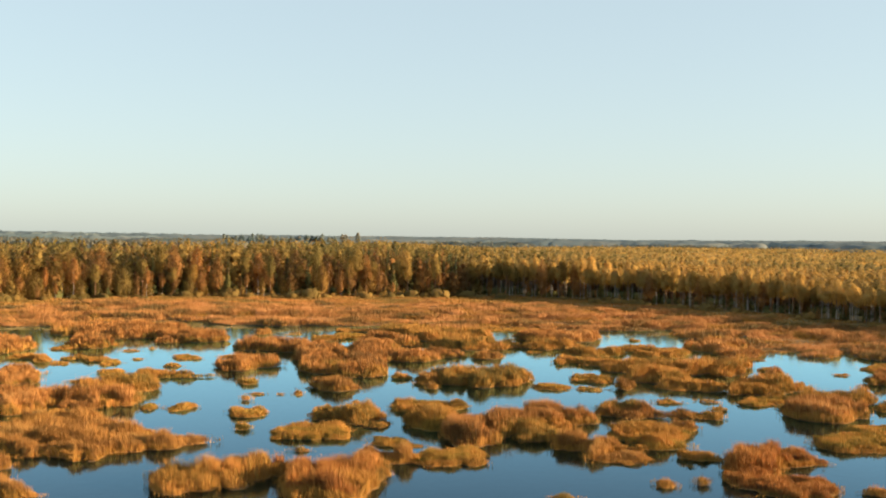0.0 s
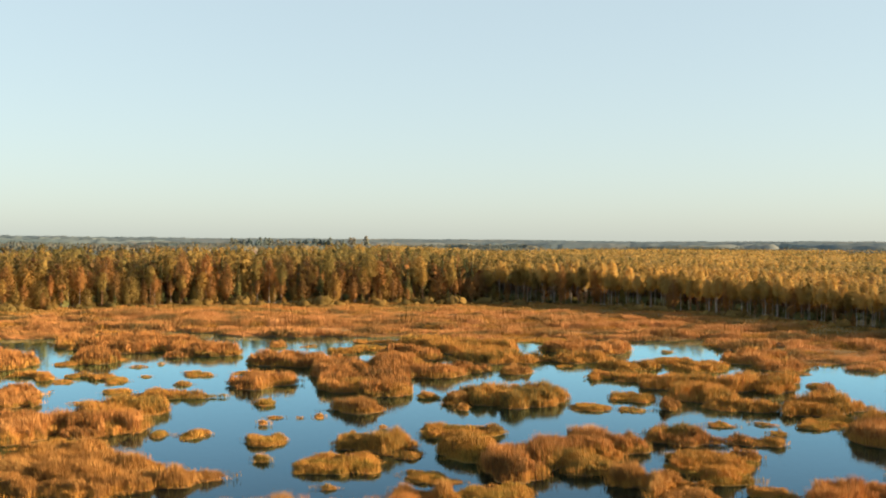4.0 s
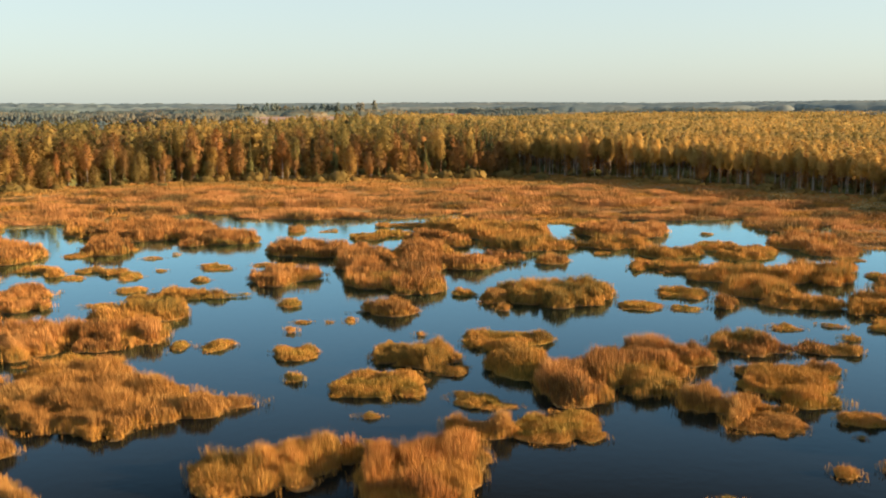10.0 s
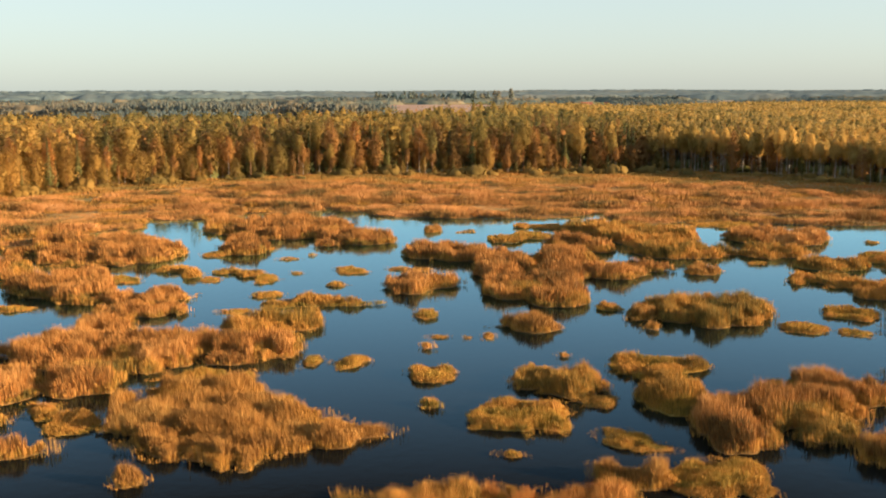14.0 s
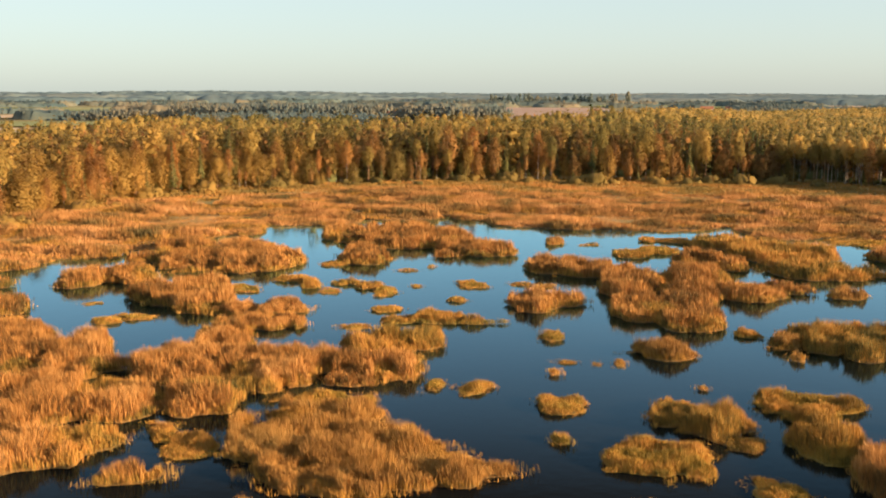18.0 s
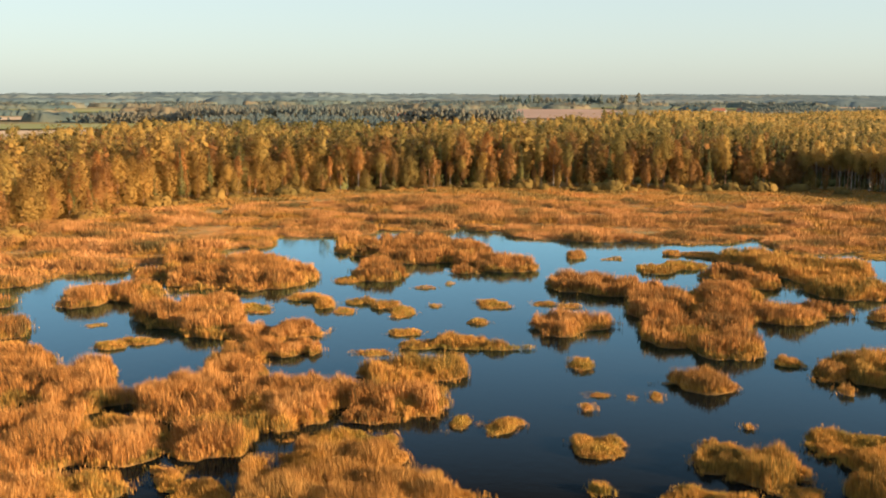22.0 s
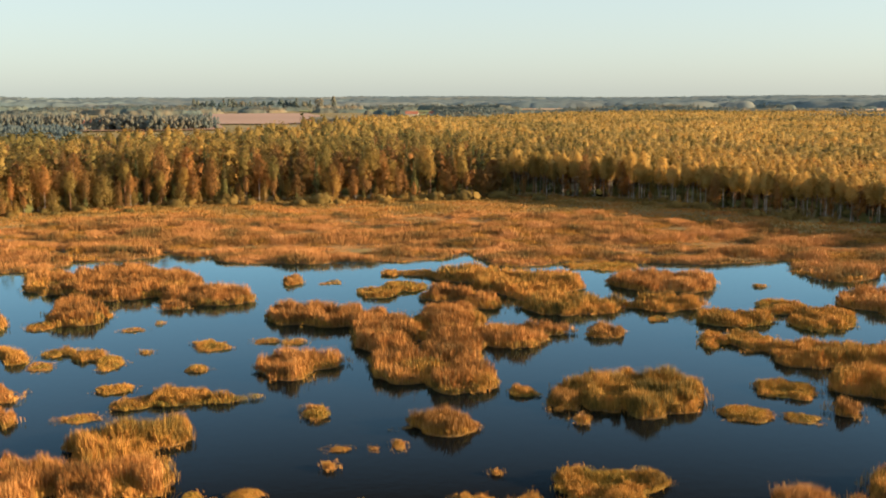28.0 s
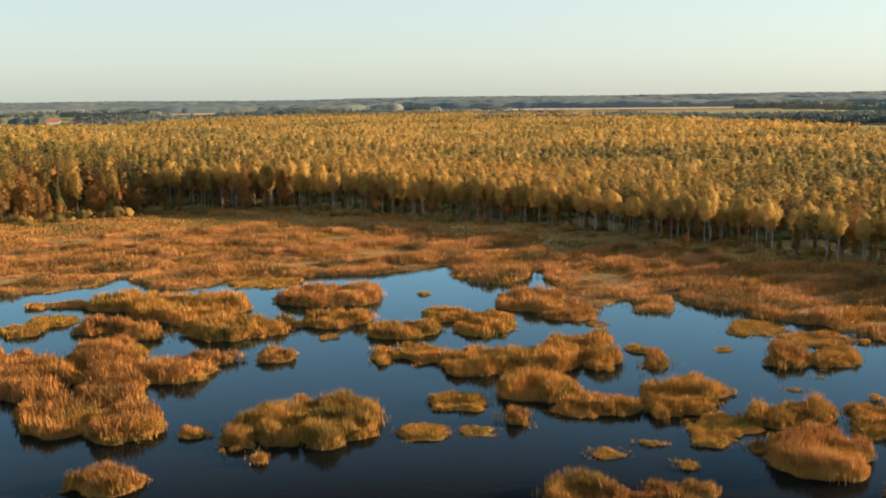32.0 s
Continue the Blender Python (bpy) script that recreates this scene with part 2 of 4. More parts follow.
def mesh_from(name, verts, faces, mats, mat_index=None, smooth=False, tone=None, normals=None):
    """A mesh from arrays: verts (n, 3), faces (m, k) all of one size k."""
    me = bpy.data.meshes.new(name)
    verts, faces = np.asarray(verts, np.float32), np.asarray(faces, np.int32)
    m, k = faces.shape
    me.vertices.add(len(verts))
    me.vertices.foreach_set("co", verts.ravel())
    me.loops.add(m * k)
    me.loops.foreach_set("vertex_index", faces.ravel())
    me.polygons.add(m)
    me.polygons.foreach_set("loop_start", np.arange(0, m * k, k, dtype=np.int32))
    for q in mats:
        me.materials.append(q)
    if mat_index is not None:
        me.polygons.foreach_set("material_index", np.asarray(mat_index, np.int32))
    me.polygons.foreach_set("use_smooth", np.full(m, smooth))
    if tone is not None:
        own = me.attributes.new("tone", "FLOAT", "FACE")
        own.data.foreach_set("value", np.broadcast_to(np.asarray(tone, np.float32), (m,)).copy())
    me.update(calc_edges=True)
    if normals is not None:
        me.normals_split_custom_set_from_vertices(np.asarray(normals, np.float32))
    return me


def part(name, me, parent, label="", kind=""):
    ob = new(name, me)
    ob.parent = parent
    return tagged(ob, label, kind=kind)


def smooth01(v):
    v = np.clip(v, 0, 1)
    return v * v * (3 - 2 * v)


# ---- marsh outline ----
def shore(x, y, lobes, seed=0):
    """Metres inside the shore of a stand made of overlapping lobes, with a ragged edge."""
    s = np.full(np.shape(x), -50.0)
    blend = 0.6
    for cx, cy, a, b, rot, *_ in lobes:
        c, q = math.cos(radians(rot)), math.sin(radians(rot))
        u, v = (x - cx) * c + (y - cy) * q, -(x - cx) * q + (y - cy) * c
        r = (np.abs(u / a) ** 2.3 + np.abs(v / b) ** 2.3) ** (1 / 2.3)
        size = min(a, b)
        rag = (vnoise(x, y, 3.2, seed) - 0.5) * min(1.8, size * 0.6) + (vnoise(x, y, 1.1, seed + 3) - 0.5) * min(1.3, size * 0.55)
        s = blend * np.logaddexp(s / blend, ((1 - r) * size + rag - min(0.1, 0.06 * size)) / blend)
    return s


def lobe_height(x, y, lobes, height):
    """Growth height at each place: that of the lobe it lies deepest in."""
    best, h = np.full(np.shape(x), -99.0), np.full(np.shape(x), float(height))
    for cx, cy, a, b, rot, *own in lobes:
        r = np.hypot((x - cx) / a, (y - cy) / b) if a == b else np.hypot(*np.array([[math.cos(radians(rot)) / a, math.sin(radians(rot)) / a], [-math.sin(radians(rot)) / b, math.cos(radians(rot)) / b]]) @ np.stack([np.ravel(x) - cx, np.ravel(y) - cy])).reshape(np.shape(x))
        near = 1 - r
        h = np.where(near > best, own[0] if own else height, h)
        best = np.maximum(best, near)
    return h


def from_path(x, y):
    """Rough distance from the flight line."""
    return np.hypot(x, np.maximum(y - 8, -(y + 20)).clip(0))


def blades(x, y, z0, height, width, lean=0.30):
    """Slender leaning stems with plumes, one narrow face each."""
    n = len(x)
    a = rng.random(n) * 2 * np.pi
    la, ll = rng.random(n) * 2 * np.pi, rng.random(n) * lean * height
    dx, dy = np.cos(a) * width / 2, np.sin(a) * width / 2
    tx, ty = np.cos(la) * ll - 0.06 * height, np.sin(la) * ll
    k = 0.4 + 0.4 * rng.random(n)
    v = np.empty((n, 3, 3))
    v[:, 0] = np.stack([x - dx * 0.5, y - dy * 0.5, z0], 1)
    v[:, 1] = np.stack([x + tx * k + dx * 1.3, y + ty * k + dy * 1.3, z0 + height * k], 1)
    v[:, 2] = np.stack([x + tx, y + ty, z0 + height], 1)
    return v.reshape(-1, 3), np.arange(3 * n).reshape(n, 3)


KINDS = {"r": (2.0, REED, OLIVE, THATCH), "s": (0.55, SEDGE, TAWNY, MOSS), "m": (1.1, TAWNY, SEDGE, MOSS), "o": (2.0, OLIVE, TAWNY, THATCH),
         "b": (2.1, RUST, TAWNY, THATCH), "p": (1.6, PALE, TAWNY, THATCH)}
LABELS = {"r": "tall dry reed stand on a floating island", "s": "low tussock of yellow-green sedge in dark water",
          "m": "waist-high tawny reed on a small islet", "o": "tall olive and straw-coloured reed island",
          "b": "tall rust-brown reed island in dark water", "p": "pale straw reed stand rising from the water"}
island_count = itertools.count(1)


def stand(name, lobes, height, blade_mat, second_mat, mat_mat, seed, most=400.0, step_k=0.006, density_k=1800000.0, long=1.0, gaps=0.0):
    """Bank mesh and stem mesh of one stand of reed."""
    lo = [min(l[i] - max(l[2], l[3]) for l in lobes) - 1.5 for i in (0, 1)]
    hi = [max(l[i] + max(l[2], l[3]) for l in lobes) + 1.5 for i in (0, 1)]
    cx, cy = (lo[0] + hi[0]) / 2, (lo[1] + hi[1]) / 2
    dist = max(50.0, float(from_path(cx, cy)))
    step = min(2.5, max(0.3, dist * step_k))
    nx, ny = int((hi[0] - lo[0]) / step) + 2, int((hi[1] - lo[1]) / step) + 2
    gx, gy = np.meshgrid(lo[0] + np.arange(nx) * step, lo[1] + np.arange(ny) * step, indexing="ij")
    s = shore(gx, gy, lobes, seed) - 0.3 * step
    grown = lobe_height(gx, gy, lobes, height)
    rise = smooth01(s / (0.7 * grown + 0.3))
    z = np.where(s > 0, 0.04 + rise * grown * (0.06 + (0.30 if long == 1 else 0.18) * vnoise(gx / long, gy, 2.2 * math.sqrt(long), seed + 8)), s * 0.5)
    ids = np.arange(nx * ny).reshape(nx, ny)
    quads = np.stack([ids[:-1, :-1], ids[1:, :-1], ids[1:, 1:], ids[:-1, 1:]], -1).reshape(-1, 4)
    keep = s.ravel()[quads].max(1) > -0.9
    quads = quads[keep]
    used, inv = np.unique(quads.ravel(), return_inverse=True)
    bank = mesh_from("bank", np.stack([gx.ravel(), gy.ravel(), z.ravel()], 1)[used], inv.reshape(-1, 4), [mat_mat], smooth=True)
    # stems
    area = (hi[0] - lo[0]) * (hi[1] - lo[1])
    per = min(most, density_k / dist ** 2)
    n = int(area * per)
    x, y = lo[0] + rng.random(n) * (hi[0] - lo[0]), lo[1] + rng.random(n) * (hi[1] - lo[1])
    q = shore(x, y, lobes, seed)
    lump = 0.65 * vnoise(x / long, y, 2.2 * math.sqrt(long), seed + 8) + 0.35 * vnoise(x, y, 0.9 * long, seed + 9)
    lump = np.clip((lump - 0.5) * 1.4 + 0.5, 0, 1)
    ok = (q > 0.02 + 0.25 * (lump < 0.25)) | ((q > -0.9 * vnoise(x, y, 2.6, seed + 14)) & (rng.random(n) < 0.07))
    x, y, q, lump = x[ok], y[ok], q[ok], lump[ok]
    grown = lobe_height(x, y, lobes, height)
    edge = 0.68 + 0.32 * smooth01(q / (0.35 + 0.4 * grown))
    tall = 0.5 + 0.66 * lump + 0.46 * (rng.random(len(x)) - 0.4)
    if gaps:
        tall *= 1 - gaps + gaps * smooth01((lump - 0.3) / 0.25)
    if long > 1:
        tall *= 0.62 + 0.55 * smooth01((vnoise(x / 2.5, y, 7.0, seed + 20) - 0.25) / 0.4)
    h = grown * edge * tall
    # low golden fringe and patches of the second plant
    patch = vnoise(x, y, 5.5, seed + 31) + 0.25 * (rng.random(len(x)) - 0.5)
    other = (patch > 0.66) | (q < 0.9 * vnoise(x, y, 4.0, seed + 33) - 0.1)
    h = np.where(other, 0.72, 1.03) * h
    h = np.maximum(h, 0.12)
    w = np.clip(dist * 0.00066, 0.033, 0.26) * (0.6 + 0.8 * rng.random(len(x)))
    v, f = blades(x, y, np.zeros(len(x)) + 0.01, h, w, 0.24 + 0.3 * smooth01((q - 0.4) / 1.6))
    return bank, mesh_from("stems", v, f, [blade_mat, second_mat], other.astype(np.int32))


def reed_island(kind, *lobes):
    height, blade_mat, second_mat, mat_mat = KINDS[kind]
    seed = next(island_count)
    bank, stems = stand("reed", lobes, height, blade_mat, second_mat, mat_mat, seed, gaps=0.3)
    c = lobes[0]
    top = new("reed_island" if kind != "s" else "sedge_tussock")
    top.location = (c[0], c[1], 0)
    tagged(top, LABELS[kind], "reed island" if kind != "s" else "sedge tussock", "islands in the marsh")
    for name, me in (("bank", bank), ("reeds" if kind != "s" else "sedge", stems)):
        me.transform(Matrix.Translation((-c[0], -c[1], 0)))
        part(name, me, top, kind="stuff" if name != "bank" else "")
    return top


# ---- ground and water ----
EDGE = [(178, -60), (184, 40), (173, 100), (165, 160), (160, 185), (152, 211), (144, 245), (132, 270), (121, 292), (98, 330),
        (63, 346), (20, 342), (-35, 340), (-70, 325), (-100, 305), (-120, 280), (-122, 240), (-128, 205), (-140, 150),
        (-160, 60), (-170, -60), (-150, -160), (0, -220), (140, -170)]
HUB = (10.0, 150.0)
_a = np.array([math.atan2(y - HUB[1], x - HUB[0]) for x, y in EDGE])
_r = np.array([math.hypot(x - HUB[0], y - HUB[1]) for x, y in EDGE])
_o = np.argsort(_a)
_a, _r = _a[_o], _r[_o]


def past_edge(x, y):
    """Metres beyond the forest's edge (negative on the marsh)."""
    a, r = np.arctan2(y - HUB[1], x - HUB[0]), np.hypot(x - HUB[0], y - HUB[1])
    return r - np.interp(a, np.r_[_a[-1] - 2 * np.pi, _a, _a[0] + 2 * np.pi], np.r_[_r[-1], _r, _r[0]])


def land_width(x):
    """How far dry ground reaches out from the forest: a strip in the west, wider meadow in the middle and east."""
    return np.interp(x, [-60, -30, 20, 60, 85], [28.0, 42.0, 50.0, 46.0, 36.0])


BED_LOBES = [
    (33.5, 264.5, 31.5, 36.2, -9),
    (82.0, 242.0, 28.7, 34.8, -22),
    (108.4, 218.0, 11.2, 32.3, -30),
    (122.9, 185.9, 19.5, 27.2, -37),
    (133.9, 158.4, 18.1, 21.3, -45),
    (137.7, 135.1, 13.5, 26.9, -51),
    (19.4, 256.9, 16.2, 34.7, -6),
    (2.3, 264.4, 34.8, 36.4, 0),
    (62.8, 254.3, 29.6, 43.9, -12),
    (-115.6, 215.1, 39.8, 38.2, 28),
    (-76.1, 258.1, 18.1, 29.1, 16),
    (-118.7, 176.3, 20.2, 28.3, 34),
    (-40.6, 274.7, 32.0, 30.5, 8),
    (-4.3, 236.5, 18.4, 15.7, 1),
    (-104.2,177.7,9.0,25.0,31),
    (-93.7,189.2,8.7,23.7,27),
    (-85.8,196.7,3.6,17.0,24),
    (-80.9,209.7,8.0,14.7,21),
    (-71.5,212.8,4.5,13.0,19),
    (-61.1,228.0,11.4,10.3,15),
    (-42.5,238.7,10.4,8.4,10),
    (-12.2,244.6,20.4,13.4,3),
    (-1.1,229.3,4.9,7.6,0),
    (17.3,234.9,12.4,10.4,-4),
    (12.6,243.1,20.4,22.7,-4),
    (34.3,235.3,4.8,7.4,-10),
    (41.1,222.2,9.5,11.0,-12),
    (97.9,199.3,7.1,17.0,-29),
    (102.6,172.7,6.3,15.6,-35),
    (107.9,162.6,4.3,15.6,-38),
    (118.6,158.3,7.2,14.3,-41),
    (124.6,144.9,9.0,17.6,-46),
]


def build_ground():
    rings = np.r_[np.arange(0, 420, 3.5), np.geomspace(420, 4900, 60)]
    n = 360
    ang = np.arange(n) * 2 * np.pi / n
    R, A = np.meshgrid(rings, ang, indexing="ij")
    x, y = HUB[0] + R * np.cos(A), HUB[1] + R * np.sin(A)
    pe = past_edge(x, y)
    bed = shore(x, y, BED_LOBES, 50)
    land = np.maximum(pe + land_width(x) + 12 * (vnoise(x, y, 18, 6) - 0.5) + 3, bed - 1)
    z = np.clip(land * 0.12, -0.9, 0.22) + np.where(pe > -10, 0.3 * vnoise(x, y, 25, 2) * np.clip((pe + 10) / 10, 0, 1), 0)
    far = np.clip((R - 600) / 2500, 0, 1)
    z = z + far * 9 * vnoise(x, y, 700, 4)
    ids = np.arange(len(rings) * n).reshape(len(rings), n)
    nxt = np.roll(ids, -1, 1)
    quads = np.stack([ids[:-1], ids[1:], nxt[1:], nxt[:-1]], -1).reshape(-1, 4)
    me = mesh_from("ground", np.stack([x.ravel(), y.ravel(), z.ravel()], 1), quads, [GRASS], smooth=True)
    tagged(new("ground", me), "brown autumn meadow and forest floor", "ground", kind="structure")


def ground_z(x, y):
    r = np.hypot(x - HUB[0], y - HUB[1])
    return 0.25 + 0.3 * vnoise(x, y, 25, 2) + np.clip((r - 600) / 2500, 0, 1) * 9 * vnoise(x, y, 700, 4)


build_ground()
wx = np.array([(-190, -240, 0), (200, -240, 0), (200, 345, 0), (-190, 345, 0)])
tagged(new("water", mesh_from("water", wx, [[0, 1, 2, 3]], [WATER])), "calm dark pond water mirroring the sky", "water", kind="structure")

bank, stems = stand("bed", BED_LOBES, 1.6, BED_REED, TAWNY, BED_MAT, 50, step_k=0.0065, density_k=950000.0, long=3.0, gaps=0.5)
reed_bed = tagged(new("reed_bed"), "wide rusty brown reed bed along the forest", "reed bed", kind="structure")
part("bank", bank, reed_bed)
part("reeds", stems, reed_bed, kind="stuff")


def meadow():
    """Low autumn grass between the reed bed and the forest's foot."""
    n = 1100000
    x, y = rng.random(n) * 360 - 170, rng.random(n) * 420 - 40
    pe = past_edge(x, y)
    ok = (pe > -62) & (pe < 3) & (y > 20) & (rng.random(n) < np.interp(x, [60, 110], [0.75, 0.55]))
    x, y, pe = x[ok], y[ok], pe[ok]
    ok = (pe + land_width(x) + 12 * (vnoise(x, y, 18, 6) - 0.5) > 0) & (shore(x, y, BED_LOBES, 50) < 1)
    x, y = x[ok], y[ok]
    h = 0.25 + 0.7 * vnoise(x, y, 5, 11) ** 2 + 0.2 * rng.random(len(x))
    v, f = blades(x, y, np.full(len(x), 0.1), h, 0.22 + 0.2 * rng.random(len(x)))
    tagged(new("meadow_grass", mesh_from("meadow_grass", v, f, [MEADOW])), "brown and olive wet meadow grass", "grass", kind="stuff")


meadow()

# ---- islands ----
reed_island("o", (-5.1,58.2,1.7,3.6,8), (-1.9,57.9,1.7,3.0,5), (0.6,60.2,1.2,3.6,3), (2.7,61.9,1.1,2.4,1))
reed_island("b", (4.6,61.8,0.8,1.4,-0), (6.4,57.9,1.4,5.7,-1), (9.4,56.5,1.9,6.4,-4), (12.4,59.5,1.3,4.1,-6), (11.5,55.9,0.7,4.6,-6), (14.1,60.9,0.5,0.6,-7,0.5))
reed_island("p", (13.1,67.5,1.5,1.4,-6), (15.9,66.7,1.6,1.4,-8))
reed_island("s", (19.2,67.2,1.6,3.2,-10,0.8), (22.3,67.3,2.3,3.5,-12,0.8))
reed_island("s", (15.3,75.8,2.1,2.1,-7), (18.0,74.0,1.0,0.7,-9,0.3))
reed_island("m", (19.1,98.5,2.7,3.7,-8), (22.6,98.3,3.9,2.5,-10), (21.4,92.6,2.4,3.6,-10,1.3), (21.3,86.4,2.6,4.2,-10,1.6))
reed_island("m", (85.9,95.6,3.3,7.3,-50,0.9))
reed_island("r", (24.2,79.0,2.5,6.3,-12), (23.8,74.1,1.9,2.0,-12), (28.7,81.6,2.2,6.9,-14), (32.9,80.7,2.8,5.7,-17), (35.9,90.5,2.6,2.9,-17), (39.5,87.8,2.5,3.0,-19))
reed_island("r", (44.6,93.6,1.8,3.0,-22), (47.4,93.0,2.5,4.3,-23), (49.7,90.2,1.8,0.7,-25), (54.2,89.8,3.2,2.2,-27,1.1))
reed_island("m", (42.8,79.7,1.9,3.9,-24), (45.0,77.5,2.1,4.8,-26), (46.8,76.0,1.6,3.8,-27), (44.0,71.6,2.8,1.6,-27,1.5))
reed_island("p", (50.2,81.6,1.6,1.7,-27,1.4))
reed_island("p", (34.9,72.1,2.1,2.6,-21,1.8), (36.7,69.1,1.1,2.8,-23), (38.9,70.4,2.0,0.5,-24), (38.5,66.5,2.3,2.7,-25,0.6))
reed_island("s", (54.4,101.3,1.7,1.5,-25))
reed_island("s", (60.3,101.2,1.4,0.9,-27))
reed_island("m", (59.4,94.6,1.2,1.3,-27,0.8))
reed_island("m", (46.0,66.4,1.4,1.7,-27,0.9), (47.6,65.2,1.1,0.7,-29,0.5))
reed_island("s", (39.0,54.8,0.8,0.8,-27,0.8))
reed_island("s", (28.7,50.0,1.1,0.7,-21,0.8))
reed_island("p", (42.5,55.3,0.5,0.5,-29,1.2))
reed_island("s", (43.9,62.3,0.5,0.5,-27,0.3))
reed_island("m", (5.5,81.3,2.4,3.7,-1), (9.1,81.9,2.9,5.0,-3))
reed_island("o", (9.5,93.6,2.7,3.6,-3,1.1), (13.0,90.7,2.8,3.5,-5), (14.4,86.1,1.7,2.1,-6,0.55))
reed_island("s", (12.7,102.2,0.8,0.7,-4,0.6))
reed_island("s", (-1.1,94.9,2.3,2.3,3,0.8))
reed_island("m", (-0.6,84.6,1.0,1.2,3,1.2))
reed_island("s", (6.4,72.1,1.0,0.7,-1,0.6))
reed_island("s", (-13.5,99.5,1.7,2.6,9))
reed_island("s", (-9.7,98.5,2.0,2.0,7))
reed_island("p", (-21.3,65.7,1.1,0.7,18))
reed_island("p", (-18.8,56.4,1.2,2.2,18), (-16.8,54.7,0.7,0.8,17), (-15.6,54.6,0.6,0.5,16,1.1))
reed_island("p", (-26.2,80.4,2.0,5.7,18), (-23.1,81.0,2.4,10.4,16), (-17.4,79.0,3.9,9.7,13), (-20.3,86.5,4.2,4.1,14), (-13.1,79.8,2.4,4.7,11), (-11.3,76.4,2.0,3.7,10), (-8.2,76.9,1.8,3.2,8), (-5.1,76.8,1.7,0.6,6))
reed_island("b", (47.8,59.0,1.6,2.5,-23), (50.8,61.9,2.0,5.8,-23), (55.1,64.0,2.0,4.2,-25,1), (57.2,63.1,1.0,1.2,-26,0.4), (47.8,55.1,2.9,3.3,-23,1), (50.2,53.0,3.4,4.2,-25,0.8))
reed_island("s", (66.1,71.4,4.8,5.4,-28,0.8), (71.6,78.8,3.0,3.6,-29))
reed_island("b", (57.1,50.7,1.9,1.5,-29,1))
reed_island("r", (-76.1,127.2,3.5,5.0,32), (-86.3,141.6,4.0,1.5,32))
reed_island("r", (-63.4,107.2,5.0,12.7,31), (-53.2,103.8,4.0,9.3,28), (-50.1,86.6,5.1,8.8,31), (-42.3,76.2,6.1,4.8,30), (-41.6,89.0,4.3,5.4,26), (-46.2,90.0,2.9,3.7,28), (-40.5,100.2,4.3,6.9,23), (-34.5,91.0,4.0,4.4,21), (-39.8,111.6,2.8,9.7,20), (-41.2,131.5,5.9,3.5,18,1.4), (-39.0,123.2,5.1,2.8,18,1.4), (-32.4,102.6,4.0,7.3,18), (-28.4,104.8,3.4,5.7,16), (-22.2,101.9,2.8,3.6,13), (-18.1,104.7,2.1,4.2,10))
reed_island("o", (-21.7,113.5,4.5,5.2,11,2.1), (-17.6,115.8,2.7,3.0,9))
reed_island("m", (-22.0,128.4,2.1,1.9,10), (-18.0,130.1,3.1,2.4,8), (-12.6,128.5,3.0,0.9,6))
reed_island("s", (-24.9,134.5,2.2,1.8,11))
reed_island("m", (-34.6,82.3,1.8,2.8,24,0.8), (-30.5,79.1,2.5,3.4,22,0.8))
reed_island("s", (-24.0,93.0,1.9,1.9,15,0.8), (-21.5,93.9,1.3,1.4,13,0.8), (-19.2,93.5,1.2,1.7,12,0.8))
reed_island("s", (-27.7,92.6,0.6,0.5,17))
reed_island("r", (-32.9,70.8,2.8,0.8,26))
reed_island("s", (-58.9,122.4,2.2,2.6,26), (-55.9,125.3,2.5,2.2,25))
reed_island("s", (-66.1,133.0,1.5,1.0,27,0.25))
reed_island("r", (-75.2,147.9,4.0,5.8,27), (-69.9,153.1,4.1,6.7,25))
reed_island("r", (-59.5,138.4,3.3,6.6,24), (-53.0,139.0,4.7,10.7,21))
reed_island("s", (-48.6,145.9,2.1,3.6,19))
reed_island("r", (-68.9,174.7,5.7,17.8,22), (-58.3,174.2,5.9,16.0,19), (-51.6,171.5,5.0,9.1,17), (-75.0,169.5,3.0,4.3,24))
reed_island("m", (-43.8,154.6,3.2,1.7,16), (-40.2,151.0,1.5,4.4,15))
reed_island("m", (-35.4,152.9,2.2,1.8,13), (-31.3,151.1,2.2,3.3,12))
reed_island("s", (-27.8,146.2,1.9,3.8,11))
reed_island("s", (-36.0,145.7,1.4,2.6,14))
reed_island("s", (-41.8,169.8,2.1,3.7,14))
reed_island("r", (-37.8,177.2,4.3,8.2,12))
reed_island("s", (-33.2,176.6,1.3,2.0,11))
reed_island("s", (-27.0,123.9,2.3,1.5,13))
reed_island("s", (-27.7,165.5,1.5,0.9,10))
reed_island("s", (-24.2,152.1,0.9,1.1,9))
reed_island("s", (-24.6,169.7,1.0,0.9,8))
reed_island("r", (-47.9,206.1,4.8,10.9,13), (-35.6,203.4,8.4,15.4,10), (-24.6,195.0,3.5,14.7,7))
reed_island("r", (-17.0,187.1,5.4,5.8,5))
reed_island("s", (-16.1,154.6,2.1,3.1,6))
reed_island("s", (-16.6,142.3,1.5,1.2,7))
reed_island("s", (-8.9,156.1,1.7,1.3,3))
reed_island("m", (-5.1,154.2,1.8,1.5,2))
reed_island("r", (-5.7,141.1,3.3,6.1,2), (-1.5,142.2,2.7,2.4,1))
reed_island("s", (-2.6,122.4,1.5,2.5,1,0.9))
reed_island("s", (-1.1,110.8,1.3,1.0,1,0.4))
reed_island("m", (-2.0,105.9,0.6,0.7,1))
reed_island("s", (2.4,110.8,0.6,1.1,-1))
reed_island("s", (4.8,110.6,0.6,1.2,-3))
reed_island("p", (9.9,115.8,3.0,2.8,-5))
